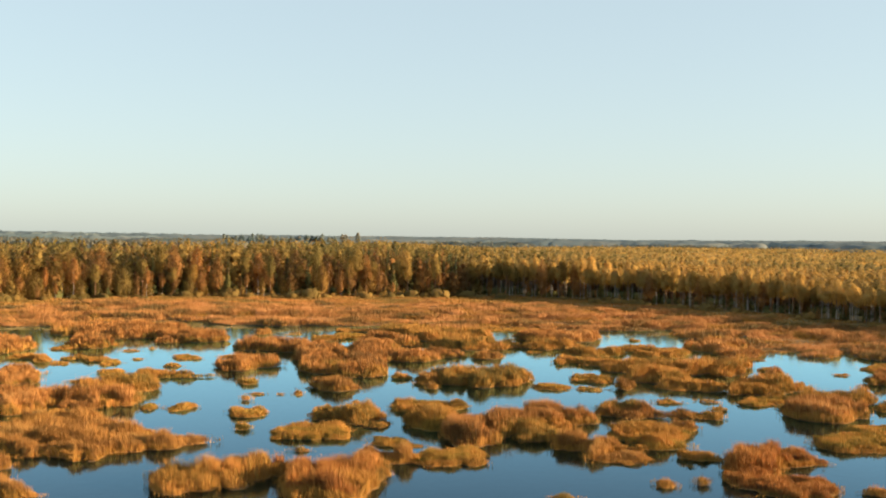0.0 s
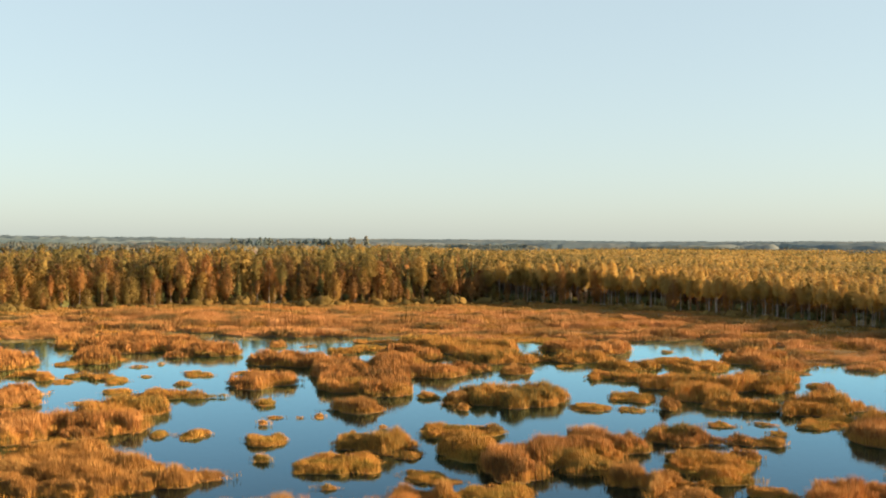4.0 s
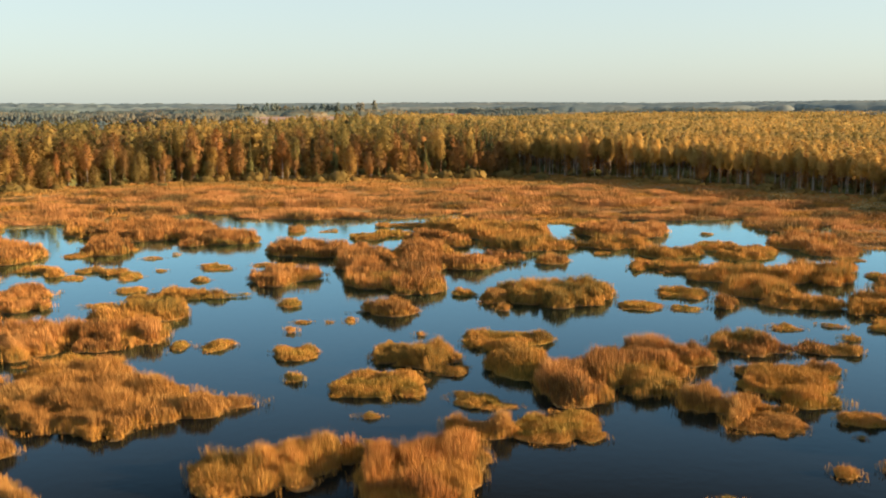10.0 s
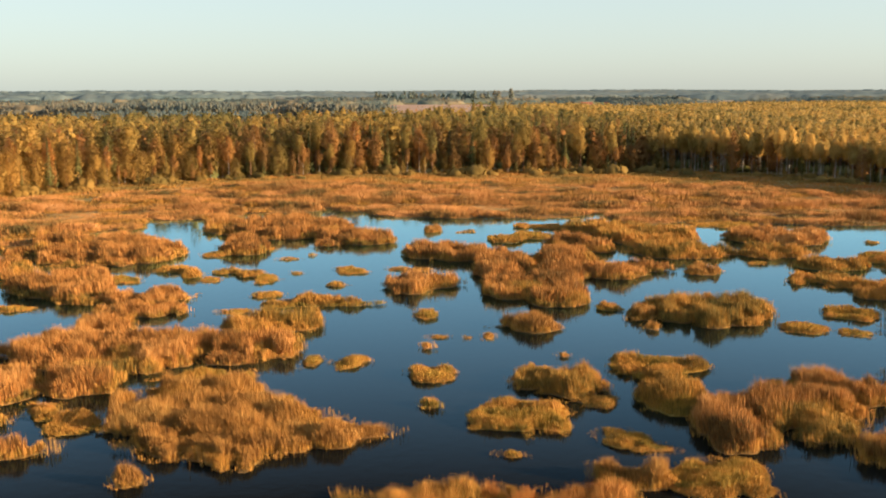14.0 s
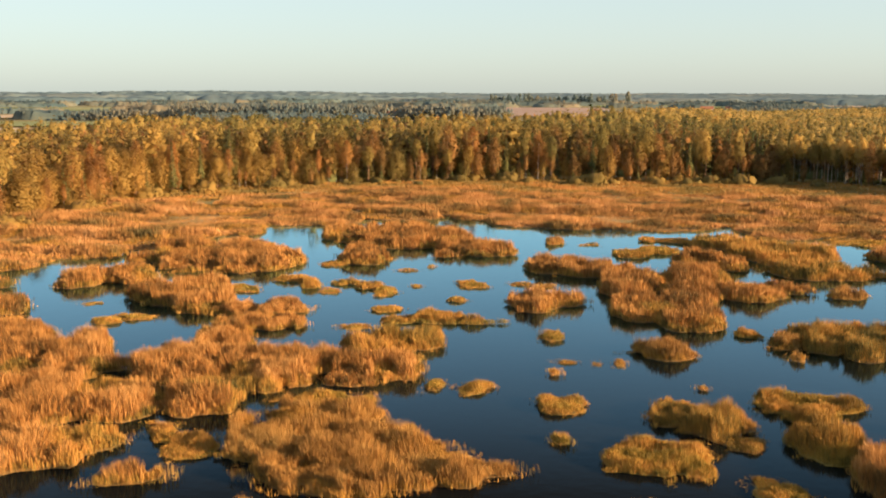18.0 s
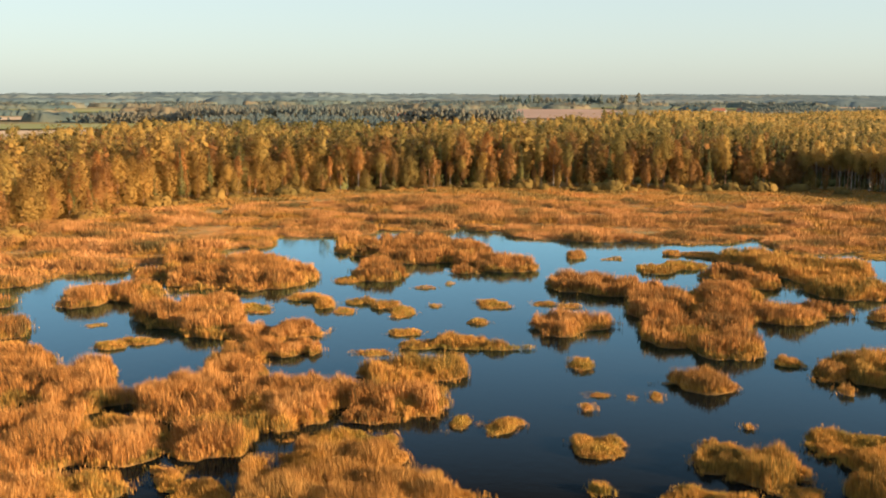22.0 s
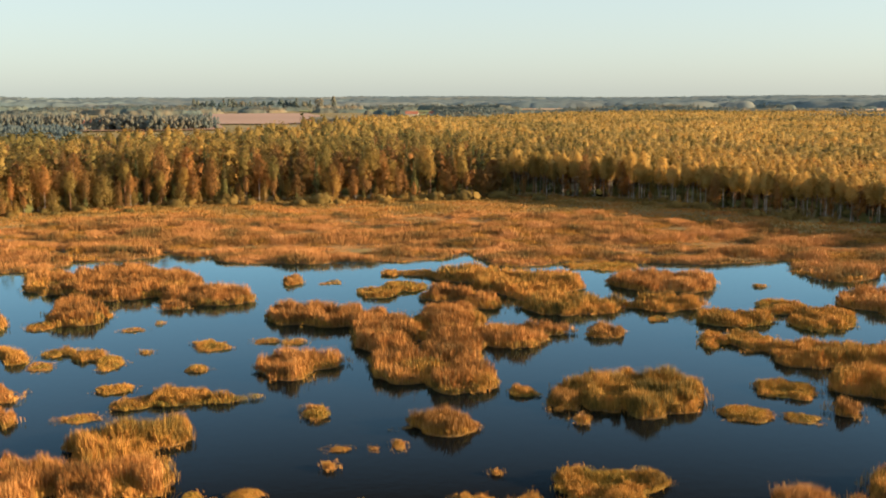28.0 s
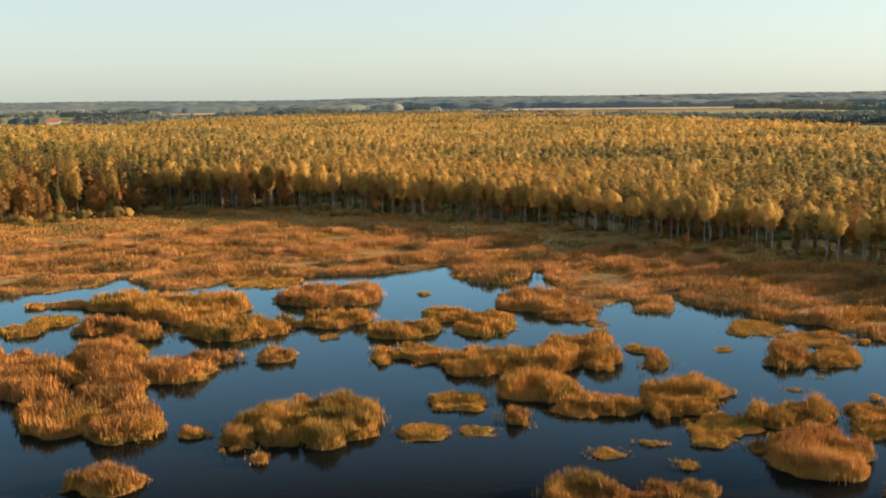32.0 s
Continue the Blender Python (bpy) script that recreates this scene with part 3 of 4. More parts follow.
reed_island("s", (6.2,116.1,0.8,0.6,-3,0.4))
reed_island("r", (-5.9,171.2,3.3,5.8,2), (0.2,169.0,4.4,6.5,-0), (7.6,157.8,4.8,11.2,-3), (8.0,137.9,3.5,6.3,-3), (17.3,164.5,5.4,7.2,-6), (15.2,146.8,4.5,9.8,-6), (14.4,131.1,3.7,5.0,-6), (24.2,152.8,4.9,5.7,-9), (30.6,154.7,2.4,1.5,-11))
reed_island("r", (19.7,183.0,4.7,4.2,-6), (24.7,176.1,2.5,4.0,-8))
reed_island("m", (8.7,187.4,3.4,3.9,-3), (13.3,192.6,3.6,4.2,-4))
reed_island("p", (-5.5,201.7,1.8,3.6,2))
reed_island("s", (1.1,199.2,2.3,2.1,-0))
reed_island("m", (20.5,126.3,1.5,1.4,-9,0.8))
reed_island("o", (29.4,124.6,3.5,6.1,-17), (34.0,123.2,3.9,7.6,-20), (37.6,121.1,2.1,4.3,-22), (26.2,124.6,1.7,3.1,-16))
reed_island("p", (24.2,122.4,1.7,4.2,-15,1.3))
reed_island("p", (24.2,115.3,1.0,1.0,-16,1.3))
reed_island("m", (20.5,126.4,1.6,1.6,-13,0.9))
reed_island("s", (41.7,115.2,2.3,2.5,-25))
reed_island("s", (46.9,112.9,2.0,2.0,-28))
reed_island("s", (50.2,123.1,3.3,3.2,-27,0.8))
reed_island("p", (52.4,114.3,1.5,2.1,-31))
reed_island("o", (55.6,145.5,3.0,5.4,-25,1.1), (59.4,136.7,4.8,5.7,-28), (67.9,134.1,5.4,6.8,-32), (60.4,122.4,4.4,4.5,-32), (56.6,122.0,1.6,2.1,-30), (62.8,113.2,4.0,3.2,-35), (60.6,112.5,3.3,1.8,-35,1.1), (77.9,139.1,4.4,3.1,-34), (74.5,129.6,2.6,4.4,-35))
reed_island("m", (59.5,158.6,5.4,4.4,-24,1.4))
reed_island("p", (38.5,153.5,3.1,2.8,-17,1.3))
reed_island("m", (50.6,146.9,2.2,3.7,-23))
reed_island("m", (70.0,166.2,3.3,5.1,-27), (72.3,157.1,4.8,7.4,-29))
reed_island("s", (74.8,184.2,1.7,2.1,-25))
reed_island("r", (86.6,167.7,5.9,7.7,-31), (87.5,156.7,4.5,5.2,-34,1.1))
reed_island("s", (87.0,148.6,1.9,1.4,-35))
reed_island("s", (82.8,133.0,2.0,2.4,-37))
reed_island("r", (79.8,125.3,2.1,3.6,-38,1.5))
reed_island("o", (70.3,111.8,2.6,7.1,-39), (73.7,110.7,2.6,5.8,-40), (77.8,111.3,2.0,1.8,-42,1.2))
reed_island("s", (70.8,101.8,3.7,3.2,-42), (66.0,99.6,2.2,3.2,-41))
reed_island("o", (78.1,100.4,4.5,4.2,-45))
reed_island("r", (71.1,90.3,4.7,5.8,-46))
reed_island("p", (68.5,95.0,0.9,1.2,-44,1))
reed_island("s", (92.5,127.6,1.4,1.4,-42))
reed_island("r", (95.5,118.8,2.6,5.1,-45))
reed_island("s", (105.4,134.8,4.5,5.3,-43), (107.2,125.2,5.8,4.4,-46,0.8))
reed_island("m", (101.0,116.2,3.2,4.8,-47))
reed_island("s", (86.5,108.5,1.2,0.7,-45))
reed_island("s", (93.3,110.8,0.7,0.5,-47))
reed_island("r", (58.9,189.0,9.1,8.0,-20))
reed_island("s", (53.9,209.2,7.4,5.4,-17))
reed_island("o", (35.5,191.6,9.5,9.6,-13), (33.3,179.2,3.2,2.8,-13))
reed_island("o", (37.8,171.7,8.1,6.0,-15), (51.5,170.1,6.9,3.2,-20))
reed_island("o", (16.9,206.1,5.7,2.5,-6,1), (26.5,200.7,7.5,5.8,-9))
reed_island("s", (48.0,161.4,1.9,2.3,-20))


# ---- trees ----
def tube(pts, radii, sides=6):
    """A tapered limb through pts."""
    verts, faces = [], []
    for i, (p, r) in enumerate(zip(pts, radii)):
        d = (Vector(pts[min(i + 1, len(pts) - 1)]) - Vector(pts[max(i - 1, 0)])).normalized()
        u = d.orthogonal().normalized()
        w = d.cross(u)
        for k in range(sides):
            a = 2 * math.pi * k / sides
            verts.append(Vector(p) + (u * math.cos(a) + w * math.sin(a)) * r)
    for i in range(len(pts) - 1):
        for k in range(sides):
            a, b = i * sides + k, i * sides + (k + 1) % sides
            faces.append((a, b, b + sides, a + sides))
    return np.array([tuple(v) for v in verts]), np.array(faces)


def join(chunks):
    vs, fs, off = [], [], 0
    for v, f in chunks:
        vs.append(v)
        fs.append(f + off)
        off += len(v)
    return np.concatenate(vs), np.concatenate(fs)


def leaf_cards(centres, outward, size, corners=4):
    """Small leaf clumps: quads or triangles that face roughly outward."""
    n = len(centres)
    nor = outward + rng.normal(0, 0.4, (n, 3))
    nor /= np.linalg.norm(nor, axis=1)[:, None] + 1e-9
    ref = rng.normal(0, 1, (n, 3))
    u = np.cross(nor, ref)
    u /= np.linalg.norm(u, axis=1)[:, None] + 1e-9
    w = np.cross(nor, u)
    s = size * (0.6 + 0.8 * rng.random(n))[:, None]
    asp = (0.5 + 0.5 * rng.random(n))[:, None]
    if corners == 3:
        v = np.stack([centres - u * s, centres + u * s * 0.7 - w * s * asp, centres + u * s * 0.4 + w * s * asp * 1.3], 1)
        return v.reshape(-1, 3), np.arange(3 * n).reshape(n, 3)
    v = np.stack([centres - u * s, centres - w * s * asp, centres + u * s, centres + w * s * asp * 0.8 + nor * s * 0.3], 1)
    return v.reshape(-1, 3), np.arange(4 * n).reshape(n, 4)


SPECIES = {  # height, crown base share, crown radius, shape, trunk radius, leaf and bark
    "pine": (17.0, 0.45, 2.4, "dome", 0.17, PINE, BARK),
    "spruce": (17.0, 0.05, 2.2, "cone", 0.18, SPRUCE, BARK),
    "birch": (16.3, 0.5, 2.4, "oval", 0.13, BIRCH, WHITE_BARK),
    "downy_birch": (16.5, 0.36, 2.2, "oval", 0.13, ALDER, WHITE_BARK),
    "alder": (15.0, 0.10, 3.0, "oval", 0.15, ALDER, BARK),
    "sallow": (14.0, 0.0, 3.4, "oval", 0.14, SALLOW, BARK),
}


def crown_points(shape, n, base, top, radius, boughs=8):
    """Points on the lumpy boughs of a crown, the ways they face, and the boughs with their sizes."""
    t = (np.arange(boughs) + rng.random(boughs)) / boughs
    t = np.clip(t ** (1.2 if shape == "cone" else 0.9), 0.03, 0.96)
    if shape == "cone":
        prof = (1 - t) * 0.95 + 0.08
    elif shape == "dome":
        prof = np.sqrt(np.clip(1 - (t - 0.48) ** 2 / 0.32, 0.06, 1))
    else:
        prof = np.sin(np.pi * (0.13 + 0.8 * t)) ** 0.85
    a = np.arange(boughs) * 2.4 + rng.normal(0, 0.5, boughs)
    size = radius * (0.28 + 0.2 * rng.random(boughs)) * (0.5 + 0.55 * prof) * (1.0 if boughs > 10 else 1.3)
    rr = np.clip(radius * prof * (0.65 + 0.65 * rng.random(boughs)) - 0.8 * size, 0, None)
    if boughs < 3:
        rr, size = rr * 0.2, np.full(boughs, radius * 0.95)
    tall = crown_stretch(top - base, radius, boughs)
    reach = np.minimum(size * tall * 0.9, 0.5 * (top - base))
    bc = np.stack([np.cos(a) * rr, np.sin(a) * rr, base + reach + t * (top - base - 2 * reach)], 1)
    pick = rng.choice(boughs, n, p=size ** 2 / (size ** 2).sum())
    ball = rng.normal(0, 1, (n, 3))
    ball /= np.linalg.norm(ball, axis=1)[:, None] + 1e-9
    ball[:, 2] = np.where(ball[:, 2] < -0.4, -ball[:, 2], ball[:, 2])
    p = bc[pick] + ball * np.array([1, 1, tall]) * size[pick, None] * (0.72 + 0.5 * rng.random(n))[:, None]
    if boughs > 3:
        # sprays between the boughs even out the outline
        m = int(0.45 * n)
        ts = rng.random(m) ** 0.9
        pr = (1 - ts) * 0.95 + 0.05 if shape == "cone" else np.sqrt(np.clip(1 - (ts - 0.48) ** 2 / 0.34, 0.02, 1)) if shape == "dome" else np.sin(np.pi * (0.11 + 0.84 * ts)) ** 0.85
        an = rng.random(m) * 2 * np.pi
        ro = radius * pr * (0.45 + 0.7 * rng.random(m)) * (0.85 + 0.15 * np.sin(3 * an + 9 * ts))
        p[:m] = np.stack([np.cos(an) * ro, np.sin(an) * ro, base + ts * (top - base)], 1)
        ball[:m] *= 0.5
    return p, facing(p, base, top) + 0.35 * ball, np.c_[bc, size]


def crown_stretch(length, radius, boughs):
    """How much boughs are drawn out upwards so that few of them fill a crown."""
    return max(1.0, 0.5 * length / radius) if boughs < 3 else min(1.6, max(1.0, 0.75 * length / (boughs * 0.45 * radius)))


def facing(p, base, top):
    """Outward and upward ways over a whole crown, for soft shading."""
    out = p - np.array([0, 0, base + 0.35 * (top - base)])
    out[:, 2] *= 0.45
    out /= np.linalg.norm(out, axis=1)[:, None] + 1e-9
    return out + np.array([0, 0, 0.25])


PHI = (1 + 5 ** 0.5) / 2
ICO_V = np.array([(-1, PHI, 0), (1, PHI, 0), (-1, -PHI, 0), (1, -PHI, 0), (0, -1, PHI), (0, 1, PHI), (0, -1, -PHI), (0, 1, -PHI),
                  (PHI, 0, -1), (PHI, 0, 1), (-PHI, 0, -1), (-PHI, 0, 1)]) / math.hypot(1, PHI)
ICO_F = np.array([(0, 11, 5), (0, 5, 1), (0, 1, 7), (0, 7, 10), (0, 10, 11), (1, 5, 9), (5, 11, 4), (11, 10, 2), (10, 7, 6), (7, 1, 8),
                  (3, 9, 4), (3, 4, 2), (3, 2, 6), (3, 6, 8), (3, 8, 9), (4, 9, 5), (2, 4, 11), (6, 2, 10), (8, 6, 7), (9, 8, 1)])


OCT_V = np.array([(1, 0, 0), (0, 1, 0), (-1, 0, 0), (0, -1, 0), (0, 0, 1), (0, 0, -1)], float)
OCT_F = np.array([(0, 1, 4), (1, 2, 4), (2, 3, 4), (3, 0, 4), (1, 0, 5), (2, 1, 5), (3, 2, 5), (0, 3, 5)])


def clumps(boughs, size, tall=1.0, form=(ICO_V, ICO_F)):
    """Irregular leafy clumps, one at each bough."""
    k, m = len(boughs), len(form[0])
    turn = rng.random(k) * 2 * np.pi
    c, s = np.cos(turn)[:, None], np.sin(turn)[:, None]
    v = form[0][None] * (0.75 + 0.4 * rng.random((k, m, 1))) * np.asarray(size)[:, None, None]
    x, y = v[:, :, 0] * c - v[:, :, 1] * s, v[:, :, 0] * s + v[:, :, 1] * c
    v = np.stack([x, y, v[:, :, 2] * tall], 2) + boughs[:, None, :3]
    return v.reshape(-1, 3), (form[1][None] + m * np.arange(k)[:, None, None]).reshape(-1, 3)


def tree_meshes(kind, leaves, card, limbs=5, sides=6, boughs_most=26, thin=1.0):
    """Trunk with limbs, and the crown with its normals, of one tree."""
    height, base, radius, shape, tr, leaf, bark = SPECIES[kind]
    height *= 0.9 + 0.2 * rng.random()
    radius *= thin * (0.9 + 0.25 * rng.random())
    b = base * height
    p, out, boughs = crown_points(shape, leaves, b, height, radius, boughs_most)
    lv, lf = leaf_cards(p, out, card, 3)
    tall = crown_stretch(height - b, radius, boughs_most)
    kv, kf = clumps(boughs, boughs[:, 3] * (0.31 if boughs_most > 10 else 0.55 if boughs_most > 3 else 0.85), tall, (OCT_V, OCT_F) if leaves < 10 else (ICO_V, ICO_F))
    m = len(kv) // len(boughs)
    kn = facing(kv, b, height) + 0.15 * (kv - np.repeat(boughs[:, :3], m, 0)) / np.repeat(boughs[:, 3:], m, 0)
    cn = np.concatenate([np.repeat(out + rng.normal(0, 0.22, out.shape), 3, 0), kn])
    cn /= np.linalg.norm(cn, axis=1)[:, None] + 1e-9
    crown = (*join([(lv, lf), (kv, kf)]), cn)
    bend = rng.normal(0, 0.25, 2)
    pts = [(bend[0] * k * k, bend[1] * k * k, height * 0.94 * k) for k in (0, 0.3, 0.6, 1.0)]
    chunks = [tube(pts, [tr, tr * 0.8, tr * 0.55, tr * 0.12], sides)]
    for i in range(limbs):
        q = boughs[i % len(boughs), :3]
        k = max(0.05, (q[2] - 0.12 * height) / (0.96 * height))
        root = (bend[0] * k * k, bend[1] * k * k, height * 0.94 * k)
        chunks.append(tube([root, tuple((np.array(root) + q) / 2 + np.array([0, 0, 0.2])), tuple(q)], [tr * 0.35, tr * 0.22, tr * 0.08], 4))
    return join(chunks), crown, leaf, bark


TREE_LABEL = {"pine": "tall Scots pine with bare reddish trunk", "spruce": "dark green conical spruce at the forest edge",
              "birch": "slender birch with white trunk and yellowing leaves", "downy_birch": "downy birch with white trunk and browning leaves",
              "alder": "rust-brown alder in autumn leaf at the marsh edge",
              "sallow": "bushy olive-yellow sallow, leafy down to the ground"}


def tree(kind, leaves=2600, card=0.165):
    (tv, tf), (cv, cf, cn), leaf, bark = tree_meshes(kind, leaves, card, boughs_most=38 if kind in ("sallow", "spruce") else 28)
    top = tagged(new(kind + "_tree"), TREE_LABEL[kind], "tree", "trees at the forest edge")
    part("trunk", mesh_from("trunk", tv, tf, [bark], smooth=True), top)
    part("crown", mesh_from("crown", cv, cf, [leaf], smooth=True, tone=rng.random(), normals=cn), top)
    return top


def shrub():
    n = 320
    p = rng.normal(0, 1, (n, 3)) * np.array([1.1, 1.1, 0.7])
    p[:, 2] = np.abs(p[:, 2]) + 0.25
    out = p / (np.linalg.norm(p, axis=1)[:, None] + 1e-9)
    core = rng.normal(0, 1, (9, 3)) * np.array([0.8, 0.8, 0.25]) + np.array([0, 0, 0.7])
    cv, cf = join([leaf_cards(p, out, 0.2, 3), clumps(core, np.full(9, 0.75))])
    cn = cv / (np.linalg.norm(cv, axis=1)[:, None] + 1e-9) + np.array([0, 0, 0.3])
    stems_ = join([tube([(0, 0, 0), (math.cos(a) * 0.4, math.sin(a) * 0.4, 0.8), (math.cos(a) * 0.9, math.sin(a) * 0.9, 1.6)], [0.05, 0.04, 0.015], 4)
                   for a in (0.3, 1.6, 2.9, 4.1, 5.4)])
    top = tagged(new("willow_shrub"), "low yellow-olive willow shrub at the forest foot", "shrub", "shrubs along the forest")
    part("stems", mesh_from("stems", *stems_, [BARK], smooth=True), top)
    part("foliage", mesh_from("foliage", cv, cf, [SALLOW], smooth=True, tone=0.9 * rng.random(), normals=cn / np.linalg.norm(cn, axis=1)[:, None]), top)
    return top


# mixed edge trees, nearest to the marsh
def edge_points(gap, first, last, jitter):
    """Places along the forest's edge, seen from the marsh, first to last metres deep."""
    pts = EDGE[1:20]
    out = []
    for (x0, y0), (x1, y1) in zip(pts, pts[1:]):
        length = math.hypot(x1 - x0, y1 - y0)
        for k in range(max(1, round(length / gap))):
            u = (k + rng.random()) / max(1, round(length / gap))
            x, y = x0 + (x1 - x0) * u, y0 + (y1 - y0) * u
            d = math.hypot(x - HUB[0], y - HUB[1])
            deep = first + (last - first) * rng.random()
            out.append((x + (x - HUB[0]) / d * deep + rng.normal(0, jitter), y + (y - HUB[1]) / d * deep + rng.normal(0, jitter)))
    return out


def species_at(x, y):
    """Which kind grows where: rusty alders and birches on the west side, pine and spruce in the middle, birch on the east."""
    r = rng.random()
    if x < -60:
        table = (("sallow", 0.58), ("alder", 0.14), ("downy_birch", 0.16), ("pine", 0.08), ("spruce", 0.04))
    elif x < 60:
        table = (("alder", 0.32), ("pine", 0.28), ("spruce", 0.13), ("downy_birch", 0.16), ("sallow", 0.11))
    else:
        table = (("birch", 0.66), ("pine", 0.24), ("alder", 0.06), ("spruce", 0.04))
    for kind, share in table:
        r -= share
        if r < 0:
            return kind
    return table[0][0]


MODELS = {k: [tree(k) for _ in range(4)] for k in SPECIES}
used_models = set()


def growth(x):
    """The forest stands lower towards the east."""
    return float(np.interp(x, [30, 80, 125, 160], [1.0, 0.88, 0.72, 0.66]))


def plant(model, x, y, scale):
    m = Matrix.LocRotScale((x, y, float(ground_z(np.array(x), np.array(y))) - 0.15), Euler((0, 0, rng.random() * 6.28)), None)
    if model.name in used_models:
        ob = copy_thing(model, m)
    else:
        used_models.add(model.name)
        ob = model
        ob.matrix_basis = m
    low = growth(x)
    ob.scale = (scale * (0.4 + 0.6 * low), scale * (0.4 + 0.6 * low), scale * low * (0.9 + 0.2 * rng.random()))
    return ob


for row, (x, y) in itertools.chain(((0, p) for p in edge_points(2.7, -1, 3, 0.9)), ((1, p) for p in edge_points(2.9, 3, 8, 1.0)),
                                   ((1, p) for p in edge_points(2.6, 0, 7, 0.8) if p[0] > 75)):
    kind = species_at(x, y)
    low = rng.random() if x < 70 else 1.0
    ob = plant(MODELS[kind][rng.integers(0, 4)], x, y, (0.42 + 0.45 * low + 0.12 * rng.random()) if row == 0 else 0.74 + 0.34 * rng.random())
    wide = 0.85 + 0.5 * rng.random() if x < 70 else 0.95
    ob.scale = (ob.scale[0] * wide, ob.scale[1] * wide, ob.scale[2])
for model in itertools.chain(*MODELS.values()):
    if model.name not in used_models:
        plant(model, 150, 262, 0.9)

# half-grown trees along the foot of the western and middle edge
for x, y in edge_points(1.9, -2, 4, 0.9):
    if x < 66:
        kind = ("alder", "sallow", "downy_birch", "sallow", "spruce")[rng.integers(0, 5)]
        plant(MODELS[kind][rng.integers(0, 4)], x, y, 0.26 + 0.34 * rng.random())

SHRUBS = [shrub() for _ in range(4)]
for x, y in edge_points(6.5, -5, 2, 1.5) + edge_points(9.0, -13, -4, 2.0):
    plant(SHRUBS[rng.integers(0, 4)], x, y, 0.6 + 1.3 * rng.random() ** 2)

# young trees scattered over the meadow at the forest's foot
for x, y in edge_points(8.0, -7, 1, 1.5):
    if x > -60:
        plant(MODELS[("downy_birch", "spruce", "sallow", "alder")[rng.integers(0, 4)]][rng.integers(0, 4)], x, y, 0.16 + 0.26 * rng.random() ** 1.5)

# dark undergrowth between the trunks on the east side
for x, y in edge_points(2.2, 2, 9, 0.8):
    if x > 62:
        plant(MODELS[("alder", "spruce", "spruce")[rng.integers(0, 3)]][rng.integers(0, 4)], x, y, 0.26 + 0.26 * rng.random())

# forest behind the edge, in patches
def forest_patch(size, count, leaves, card, kinds, boughs, trunk=True, thin=1.0):
    """A square of forest: boughed trees with trunks near the marsh, plain crowns further in."""
    vs, fs, ns, ms, ts, off = [], [], [], [], [], 0
    slots = {PINE: 0, SPRUCE: 1, BIRCH: 2, ALDER: 3, SALLOW: 4, BARK: 5, WHITE_BARK: 6}
    side = int(math.sqrt(count))
    for i, j in itertools.product(range(side), range(side)):
        kind = kinds[rng.integers(0, len(kinds))]
        (tv, tf), (cv, cf, cn), leaf, bark = tree_meshes(kind, leaves, card, limbs=0, sides=3, boughs_most=boughs, thin=thin)
        tf = np.concatenate([tf[:, [0, 1, 2]], tf[:, [0, 2, 3]]])
        place = np.array([(i + 0.1 + 0.8 * rng.random()) / side * size - size / 2, (j + 0.1 + 0.8 * rng.random()) / side * size - size / 2, 0])
        k, own = 0.74 + 0.4 * rng.random(), rng.random()
        pieces = [(cv, cf, leaf, cn)]
        if trunk:
            bush = clumps(np.array([[1.2, 0.8, 1.3]]), [1.7])
            pieces += [(tv, tf, bark, np.tile((0.0, -1.0, 0.0), (len(tv), 1))), (*bush, SPRUCE, bush[0] / np.linalg.norm(bush[0], axis=1)[:, None])]
        for v, f, mt, nrm in pieces:
            vs.append(v * k + place)
            fs.append(f + off)
            ns.append(nrm)
            ms.append(np.full(len(f), slots[mt]))
            ts.append(np.full(len(f), own))
            off += len(v)
    return mesh_from("forest_patch", np.concatenate(vs), np.concatenate(fs), list(slots), np.concatenate(ms), smooth=True, tone=np.concatenate(ts), normals=np.concatenate(ns))


WEST, MID, EAST = ["alder", "sallow", "pine", "sallow", "pine", "sallow"], ["pine", "alder", "pine", "alder", "sallow", "pine", "alder", "sallow", "pine", "spruce"], ["birch", "pine", "birch", "birch", "birch", "pine", "birch", "alder"]
ZONES = (("w", WEST, 0.95, 0), ("m", MID, 0.95, 0), ("e", EAST, 0.63, 1))
NEAR = {n: [forest_patch(20, (49, 64)[dense], 160, 0.32, k, 7, True, thin) for _ in range(3)] for n, k, thin, dense in ZONES}
WIDE = {n: [forest_patch(40, (121, 196)[dense], 16, 0.62, k, 1, False, thin) for _ in range(3)] for n, k, thin, dense in ZONES}
OUTER = {n: [forest_patch(40, (100, 121)[dense], 5, 1.0, k, 1, False, thin * 1.2) for _ in range(3)] for n, k, thin, dense in ZONES}


def woods(x, y):
    """Whether forest grows here: closed to the north-east, a thinner belt with fields behind to the north-west."""
    az = math.degrees(math.atan2(x, y))
    r = math.hypot(x, y)
    limit = np.interp(az, [-60, -31, -27, -22, -10, -2, 1, 5, 9.5, 15, 18, 30, 35, 41, 47, 75], [300, 390, 430, 520, 510, 565, 690, 930, 1080, 1300, 1300, 1280, 1090, 930, 690, 560])
    return r < limit + 60 * (vnoise(np.array(x), np.array(y), 90, 9) - 0.5)


